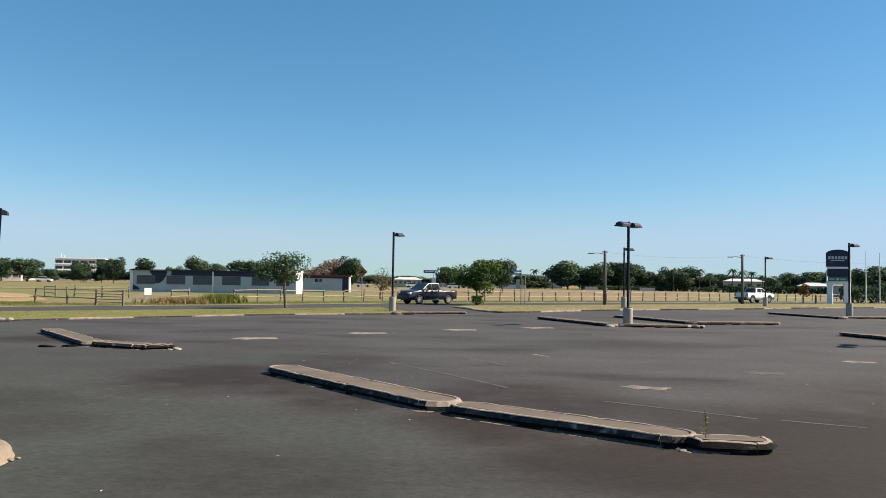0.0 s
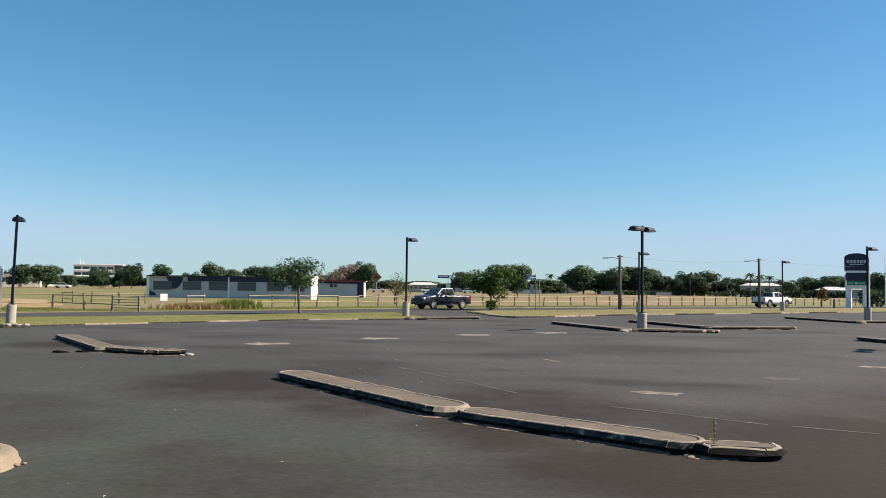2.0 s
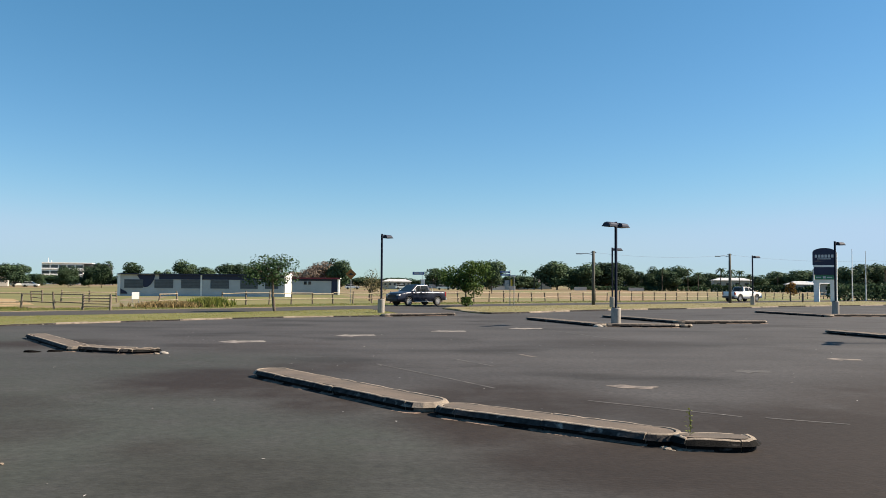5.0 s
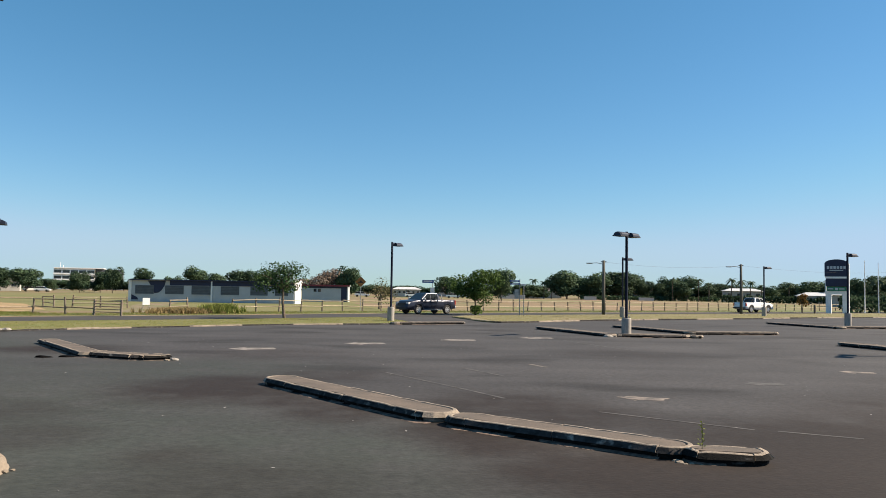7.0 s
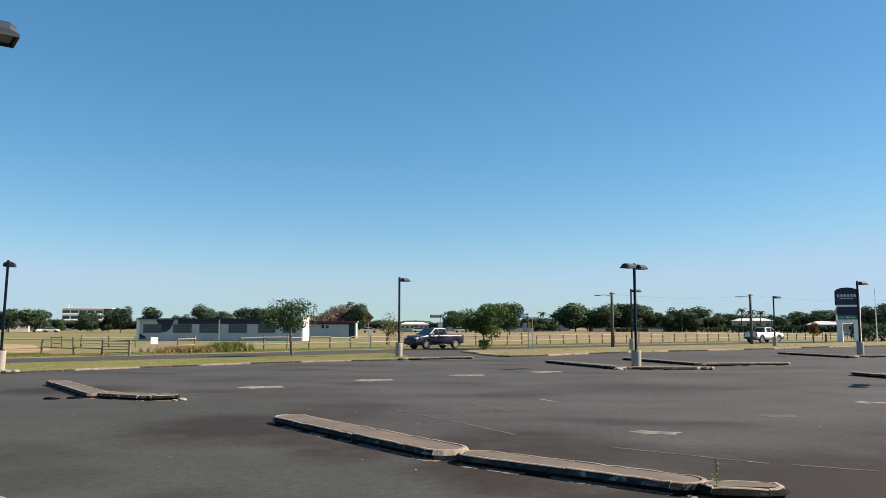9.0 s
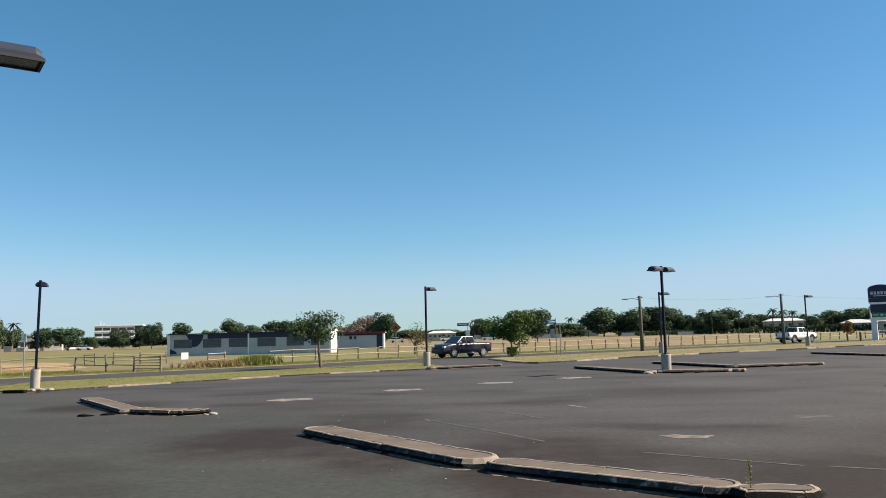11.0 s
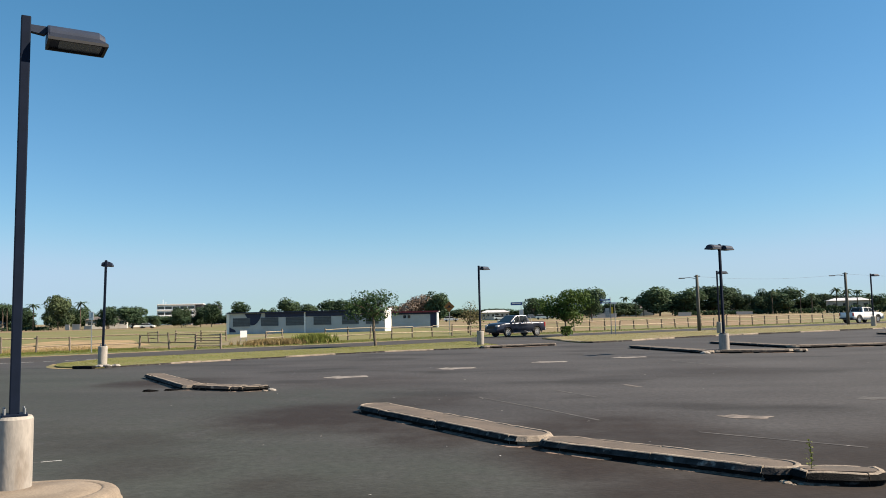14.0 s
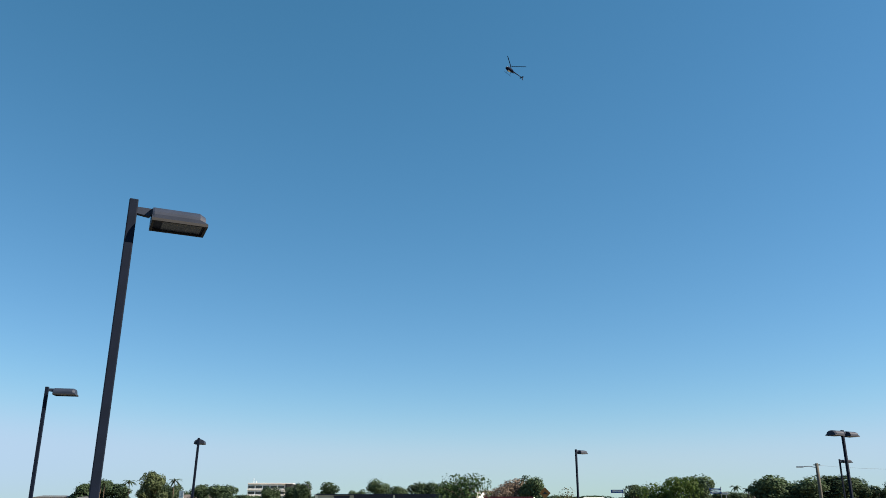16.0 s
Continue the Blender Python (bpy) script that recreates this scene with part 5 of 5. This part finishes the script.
def ute(x, y, heading, paint, label, rack):
    """A dual-cab utility: lower body, cab with glass, open tray, wheels, lamps. Front towards +x."""
    root = thing("utility_vehicle", pose(x, y, 0.0, 0, 0, heading), label, "car", "utility vehicles")

    def low_edge(x):
        """The lower edge of the body side, cut up round the wheels."""
        z = 0.38 + 0.10 * max(0.0, (-1.9 - x)) + 0.04 * max(0.0, x - 2.2)
        for cx in (-1.70, 1.55):
            if abs(x - cx) < 0.47:
                z = max(z, 0.40 + math.sqrt(0.47 ** 2 - (x - cx) ** 2))
        return z

    def top_edge(x):
        if x < -1.0:
            return 1.20
        if x < 1.1:
            return 1.22
        return 1.22 - 0.07 * (x - 1.1) - 0.14 * max(0.0, x - 1.8) ** 2 - 0.9 * max(0.0, x - 2.42) ** 1.2

    bm = bmesh.new()
    xs = sorted({round(-2.66 + 0.076 * k, 3) for k in range(71)} | {-2.17, -1.23, 1.08, 2.02, 2.69})
    rings = []
    for x in xs:
        nose = max(0.0, (x - 1.9) / 0.8)
        hw = 0.925 * (1 - 0.13 * nose * nose) * (1 - 0.04 * max(0.0, (-2.4 - x) / 0.26))
        zl, zt = low_edge(x), top_edge(x)
        half = [(hw * 0.80, zl), (hw * 0.985, zl + 0.015), (hw, zl + (zt - zl) * 0.45), (hw * 0.985, zl + (zt - zl) * 0.80), (hw * 0.93, zt - 0.02), (hw * 0.86, zt), (hw * 0.45, zt + 0.025 * (x > 1.0))]
        rings.append([bm.verts.new((x, y, z)) for y, z in half] + [bm.verts.new((x, -y, z)) for y, z in half[::-1]])
    for r1, r2 in zip(rings, rings[1:]):
        for k in range(14):
            bm.faces.new((r1[k], r1[(k + 1) % 14], r2[(k + 1) % 14], r2[k]))
    bm.faces.new(rings[0])
    bm.faces.new(rings[-1][::-1])
    bmesh.ops.recalc_face_normals(bm, faces=bm.faces)
    body = smooth(part("body", bm, paint, root))
    z0, z1 = 1.19, 1.80

    def at(xl, xh, yl, yh, t, sgn):
        return Vector((xl + (xh - xl) * t, sgn * (yl + (yh - yl) * t), z0 + (z1 - z0) * t))

    bm = bmesh.new()
    q = [bm.verts.new(c) for c in ((1.32, -0.84, z0), (1.32, 0.84, z0), (-0.98, 0.86, z0), (-0.98, -0.86, z0), (0.52, -0.66, z1 - 0.02), (0.52, 0.66, z1 - 0.02), (-0.74, 0.67, z1), (-0.74, -0.67, z1))]
    for f in ((0, 1, 2, 3), (7, 6, 5, 4), (0, 4, 5, 1), (1, 5, 6, 2), (2, 6, 7, 3), (3, 7, 4, 0)):
        bm.faces.new([q[i] for i in f])
    bmesh.ops.recalc_face_normals(bm, faces=bm.faces)
    bmesh.ops.bevel(bm, geom=[e for e in bm.edges if max(v.co.z for v in e.verts) > 1.5], offset=0.09, segments=3, affect="EDGES", profile=0.6)
    cab = part("cab", bm, paint, root)

    def pane(name, pts, m=GLASS_DARK, parent=cab, label2=""):
        bm = bmesh.new()
        c = [Vector(p) for p in pts]
        nn = (c[1] - c[0]).cross(c[2] - c[0]).normalized()
        mid = sum(c, Vector()) / len(c)
        if nn.dot(mid - Vector((0.1, 0, 1.3))) < 0:
            nn.negate()
        a = [bm.verts.new(p + nn * 0.012) for p in c]
        b = [bm.verts.new(p - nn * 0.01) for p in c]
        bm.faces.new(a)
        for i in range(len(c)):
            j = (i + 1) % len(c)
            bm.faces.new((a[i], b[i], b[j], a[j]))
        bmesh.ops.recalc_face_normals(bm, faces=bm.faces)
        return part(name, bm, m, parent, label2)

    def side(x, t, sgn):
        yl = 0.855 + (0.665 - 0.855) * t
        return (x, sgn * yl, z0 + (z1 - z0) * t)

    for sg in (-1, 1):
        pane("window", [side(1.06, 0.10, sg), side(0.18, 0.08, sg), side(0.18, 0.88, sg), side(0.46, 0.86, sg)])
        pane("window", [side(0.10, 0.08, sg), side(-0.72, 0.10, sg), side(-0.62, 0.88, sg), side(0.10, 0.88, sg)])
        for x0, x1 in ((1.02, 0.16), (0.12, -0.78)):
            bm = boxes((((x0 + x1) / 2, sg * 0.922, 1.06), (0.16, 0.03, 0.03)), bevel=0.006)
            part("door_handle", bm, paint if rack else ALLOY, body)
            for xx in (x0, x1):
                part("door_gap", boxes(((xx, sg * 0.9185, 0.82), (0.012, 0.006, 0.72))), BLACK, body)
        bm = boxes(((1.02, sg * 1.0, 1.30), (0.12, 0.22, 0.17)), bevel=0.03)
        part("mirror", bm, BLACK if rack else ALLOY, cab)
        part("side_step", boxes(((0.0, sg * 0.93, 0.36), (2.0, 0.16, 0.06)), bevel=0.02), BLACK if rack else ALLOY, root)
        part("headlight", boxes(((2.52, sg * 0.70, 0.92), (0.26, 0.30, 0.17)), bevel=0.03), LIGHT_CLEAR, body)
        part("tail_light", boxes(((-2.62, sg * 0.83, 0.98), (0.12, 0.15, 0.36)), bevel=0.02), LIGHT_RED, body)
        for cx in (-1.70, 1.55):
            bm = bmesh.new()
            ring = [(cx - q * math.cos(t), 0.40 + q * math.sin(t)) for q, ts in ((0.52, range(11)), (0.455, range(10, -1, -1))) for t in [math.pi * k / 10 for k in ts]]
            extrude_profile(bm, ring, sg * 0.89, sg * 0.945)
            part("wheel_arch", bm, BLACK if rack else paint, body)
        for cx in (-1.70, 1.55):
            wheel(root, cx, sg * 0.79)
    pane("windscreen", [(1.24, -0.76, 1.25), (1.24, 0.76, 1.25), (0.58, 0.60, 1.75), (0.58, -0.60, 1.75)])
    pane("rear_window", [(-0.95, -0.7, 1.28), (-0.95, 0.7, 1.28), (-0.77, 0.58, 1.72), (-0.77, -0.58, 1.72)])
    part("grille", boxes(((2.68, 0, 0.82), (0.05, 1.0, 0.26)), ((2.68, 0, 0.5), (0.06, 1.3, 0.16)), bevel=0.01), BLACK, body)
    part("rear_bumper", boxes(((-2.72, 0, 0.56), (0.16, 1.7, 0.16)), bevel=0.02), BLACK if rack else ALLOY, body)
    part("tray_liner", boxes(((-1.82, 0, 1.206), (1.5, 1.50, 0.016))), BLACK, body, "black tray liner")
    part("underbody", boxes(((0, 0, 0.42), (4.6, 1.3, 0.2))), BLACK, root)
    part("number_plate", boxes(((-2.79, 0, 0.78), (0.02, 0.36, 0.11))), WHITE, body)
    if rack:
        bm = bmesh.new()
        for sg in (-1, 1):
            tube(bm, [(-1.1, sg * 0.72, 1.18), (-1.1, sg * 0.68, 1.78)], 0.03, 6)
            tube(bm, [(-1.1, sg * 0.68, 1.7), (-1.55, sg * 0.74, 1.2)], 0.025, 6)
        for z in (1.45, 1.6, 1.76):
            tube(bm, [(-1.1, -0.7, z), (-1.1, 0.7, z)], 0.022, 6)
        part("rack", bm, BLACK, root, "black ladder rack behind the cab")
        for sg in (-1, 1):
            part("door_lettering", boxes(((0.55, sg * 0.924, 0.95), (0.62, 0.006, 0.05)), ((0.5, sg * 0.924, 0.85), (0.5, 0.006, 0.06))), LETTER, body)
    else:
        bm = bmesh.new()
        tube(bm, [(-1.2, -0.75, 1.18), (-1.15, -0.7, 1.62), (-1.15, 0.7, 1.62), (-1.2, 0.75, 1.18)], 0.035, 8)
        part("sports_bar", bm, ALLOY, root, "chrome sports bar")
    return root


ute(-1.35, 68.4, 180 + 42, CAR_BLUE, "dark blue dual-cab utility vehicle on the road", False)
ute(37.8, 96.0, 33, CAR_WHITE, "white dual-cab utility vehicle driving on the road", True)


def far_car(x, y, ang, m, label):
    root = thing("car", pose(x, y, 0, 0, 0, ang), label, "car", "parked cars")
    bm = bmesh.new()
    extrude_profile(bm, [(-2.1, 0.35), (2.1, 0.35), (2.15, 0.75), (1.2, 0.92), (-2.05, 0.95)], -0.85, 0.85)
    bmesh.ops.bevel(bm, geom=list(bm.edges), offset=0.06, segments=2, affect="EDGES")
    part("body", bm, m, root)
    bm = bmesh.new()
    extrude_profile(bm, [(-1.9, 0.93), (1.1, 0.93), (0.4, 1.45), (-1.5, 1.45)], -0.72, 0.72)
    part("cabin", bm, GLASS_DARK, root)
    part("roof", boxes(((-0.55, 0, 1.46), (1.9, 1.4, 0.06)), bevel=0.02), m, root)
    for cx in (-1.3, 1.3):
        for sg in (-1, 1):
            bm = bmesh.new()
            tube(bm, [(cx, sg * 0.68, 0.32), (cx, sg * 0.87, 0.32)], 0.32, 14)
            part("wheel", bm, RUBBER, root)
    return root


for x, y, a in [(-22.5, 225, 5), (-9.0, 240, 8), (3.5, 230, 0), (5.5, 250, 170), (-113, 225, 10), (-60, 240, 0), (-119, 230, 30)]:
    far_car(x, y, a, CAR_WHITE, "pale parked car far across the field")


# ---- houses in the distance ----
def house(x, y, ang, w, dep, h, wall_m, roof_m, label, pitch=1.3, wins=4):
    root = thing("house", pose(x, y, 0, 0, 0, ang), label, "house", "houses round the field")
    part("wall", boxes(((0, 0, h / 2), (w, dep, h))), wall_m, root)
    bm = bmesh.new()
    o = 0.5
    v = [bm.verts.new(c) for c in ((-w / 2 - o, -dep / 2 - o, h), (w / 2 + o, -dep / 2 - o, h), (w / 2 + o, dep / 2 + o, h), (-w / 2 - o, dep / 2 + o, h), (-w / 2 + dep * 0.25, 0, h + pitch), (w / 2 - dep * 0.25, 0, h + pitch))]
    for f in ((0, 1, 5, 4), (1, 2, 5), (2, 3, 4, 5), (3, 0, 4), (3, 2, 1, 0)):
        bm.faces.new([v[i] for i in f])
    part("roof", bm, roof_m, root)
    for k in range(wins):
        u = -w / 2 + w * (k + 0.5) / wins
        win = part("window", boxes(((u, -dep / 2 - 0.02, h * 0.6), (w / wins * 0.45, 0.06, h * 0.32))), GLASS_DARK, root)
        part("frame", boxes(((u, -dep / 2 - 0.04, h * 0.6 - h * 0.17), (w / wins * 0.5, 0.08, 0.08))), WHITE, win)
    part("door", boxes(((w * 0.04, -dep / 2 - 0.02, 1.02), (0.9, 0.06, 2.04))), DARK_TIMBER, root)
    return root


house(104, 274, -12, 12, 8, 3.7, OFFWHITE, ROOF, "cream house with a pale metal roof", 0.9, 4)
house(76, 285, 5, 11, 8, 3.6, OFFWHITE, BROWN_ROOF, "cream house behind the trees", 1.5)
house(112, 232, -20, 14, 9, 2.4, OFFWHITE, ROOF, "low house with a pale metal roof", 1.0)
house(90, 172, -25, 9, 8, 2.5, OFFWHITE, ROOF, "low pale building behind the hedge", 1.0, 3)
house(-11.5, 262, 3, 9, 7, 2.4, OFFWHITE, ROOF, "long low pale building with metal roof", 0.8, 6)
house(5, 300, 0, 12, 8, 3.2, OFFWHITE, BROWN_ROOF, "pale house behind the field", 1.2)
house(27, 295, 0, 10, 8, 2.8, OFFWHITE, BROWN_ROOF, "low house with a brown roof", 1.2)
house(40, 310, 0, 12, 8, 2.8, OFFWHITE, BROWN_ROOF, "low house with a brown roof", 1.2)
house(-178.5, 230, 25, 11, 8, 3.0, OFFWHITE, GREY_ROOF, "pale timber house with a grey roof", 0.6, 5)
house(-165.0, 228, 25, 8, 7, 2.2, OFFWHITE, GREY_ROOF, "low house with a pale roof", 1.1)
house(-134, 240, 25, 12, 8, 2.8, OFFWHITE, BROWN_ROOF, "low house with a brown roof", 1.1)
house(-80, 262, 15, 22, 9, 2.9, NAVY, ROOF, "dark long shed with a pale roof edge", 0.7, 4)

office = thing("office_building", pose(-177.5, 385.0, 0.0, 0, 0, 18), "white four-storey office block with dark window bands", "building")
part("wall", boxes(((0, 0, 5.0), (18, 12, 10.0))), WHITE, office)
part("roof", boxes(((2, 0, 10.2), (22, 13.5, 0.4)), bevel=0.03), WHITE, office)
part("wall", boxes(((15.1, 2, 4.9), (12, 11, 9.9))), SHUTTER, office, "darker wing")
part("mast", boxes(((-7, 0, 11.6), (0.2, 0.2, 2.4)), ((-5.6, 0, 11.0), (0.2, 0.2, 1.2))), WHITE, office)
for k in range(3):
    for j in range(5):
        part("window", boxes(((-7.2 + 3.6 * j, -6.02, 2.9 + 2.8 * k), (3.1, 0.1, 1.3))), GLASS_DARK, office)
    part("balcony", boxes(((0, -6.3, 1.75 + 2.8 * k), (18.2, 0.6, 0.35))), WHITE, office)

board = thing("canopy_sign", pose(12.3, 245.0, 0, 0, 0, 3), "blue and white board on tall posts far across the field", "sign")
part("panel", boxes(((0, 0, 4.1), (4.6, 0.3, 0.8)), bevel=0.03), BLUE_SIGN, board)
part("band", boxes(((0, -0.17, 4.3), (4.4, 0.04, 0.22))), WHITE, board)
for sx in (-1.9, 1.9):
    part("post", boxes(((sx, 0.2, 1.85), (0.16, 0.16, 3.8))), STEEL, board)

# low sheds, walls and white boards along the far field edge
for k, (x, y, w, h) in enumerate([(47, 250, 4, 1.0), (66, 255, 5, 0.9), (90, 245, 7, 1.1), (-136.4, 222, 1.4, 1.5), (-133.6, 222, 2.3, 1.6), (-129.9, 222, 2.4, 1.0), (22, 245, 8, 1.2)]):
    ob = thing("boundary_wall", pose(x, y, 0, 0, 0, 5), "low pale boundary wall at the field edge", "wall", "boundary walls")
    part("panel", boxes(((0, 0, h / 2), (w, 0.2, h))), OFFWHITE, ob)
    part("coping", boxes(((0, 0, h + 0.04), (w + 0.1, 0.3, 0.1))), OFFWHITE, ob)

# ---- overhead wires between the street poles ----
for k, z in enumerate((4.85,)):
    w = bpy.data.curves.new("wire", "CURVE")
    w.dimensions, w.bevel_depth, w.bevel_resolution = "3D", 0.007, 1
    sp = w.splines.new("POLY")
    pts = [(14.75, 72.3, z), (31.95, 84.6, z + 0.35), (58, 103, z + 0.5), (95, 130, z + 0.7)]
    full = []
    for a, b in zip(pts, pts[1:]):
        for i in range(8):
            t2 = i / 8
            p = Vector(a).lerp(Vector(b), t2)
            p.z -= 0.35 * 4 * t2 * (1 - t2)
            full.append(p)
    sp.points.add(len(full) - 1)
    for i, p in enumerate(full):
        sp.points[i].co = (*p, 1)
    ob = new("overhead_wire", w)
    w.materials.append(BLACK)
    tagged(ob, "thin dark overhead wire between street poles", "wire", "overhead wires")

# ---- helicopter ----
H = thing("helicopter", pose(-33.3, 258.9, 154.0, 0, -14, -128), "small dark helicopter flying high in the clear sky", "helicopter")
bm = bmesh.new()
secs = [(2.2, 0.05, -0.2), (1.9, 0.42, -0.12), (1.2, 0.68, 0.0), (0.2, 0.74, 0.05), (-0.7, 0.55, 0.12), (-1.4, 0.25, 0.3)]
tube(bm, [(x, 0, z) for x, r, z in secs], [r for x, r, z in secs], 14)
smooth(part("fuselage", bm, HELI, H))
bm = bmesh.new()
tube(bm, [(-1.2, 0, 0.3), (-5.6, 0, 0.55)], [0.22, 0.09], 8)
part("tail_boom", bm, HELI, H)
bm = bmesh.new()
extrude_profile(bm, [(-5.3, 0.5), (-5.7, 1.4), (-6.1, 1.4), (-5.8, 0.5), (-6.0, -0.2), (-5.7, -0.2)], -0.04, 0.04)
box(bm, (-5.2, 0, 0.5), (0.4, 1.6, 0.05))
part("fin", bm, HELI, H)
bm = bmesh.new()
tube(bm, [(0.1, 0, 0.7), (0.1, 0, 1.55)], [0.2, 0.07], 8)
part("mast", bm, HELI, H)
rot = part("rotor", boxes(((0.1, 0, 1.58), (0.6, 0.2, 0.1)), bevel=0.02), HELI, H)
for sg in (-1, 1):
    bm = bmesh.new()
    box(bm, (2.75, 0, 1.6), (5.0, 0.26, 0.04), 0.0, pose(0.1, 0, 0, 0, 0, 33 if sg < 0 else 128))
    part("blade", bm, HELI, rot)
    bm = bmesh.new()
    tube(bm, [(1.7, sg * 0.85, -1.05), (1.4, sg * 0.85, -1.2), (-1.3, sg * 0.85, -1.2)], 0.05, 6)
    for x in (0.9, -0.6):
        tube(bm, [(x, sg * 0.3, -0.5), (x, sg * 0.85, -1.2)], 0.04, 6)
    part("skid", bm, HELI, H)
bm = bmesh.new()
tube(bm, [(2.0, 0, 0.0), (1.7, 0, 0.14), (1.3, 0, 0.22)], [0.2, 0.34, 0.36], 12)
part("canopy", bm, WHITE, H, "pale bubble canopy")

# bright highlight on the fuselage, added as a white block
part("belly_panel", boxes(((0.5, 0, -0.62), (0.9, 0.6, 0.16)), bevel=0.05), WHITE, H, "white patch in place of a highlight on the belly")
H.scale = (1.1, 1.1, 1.1)
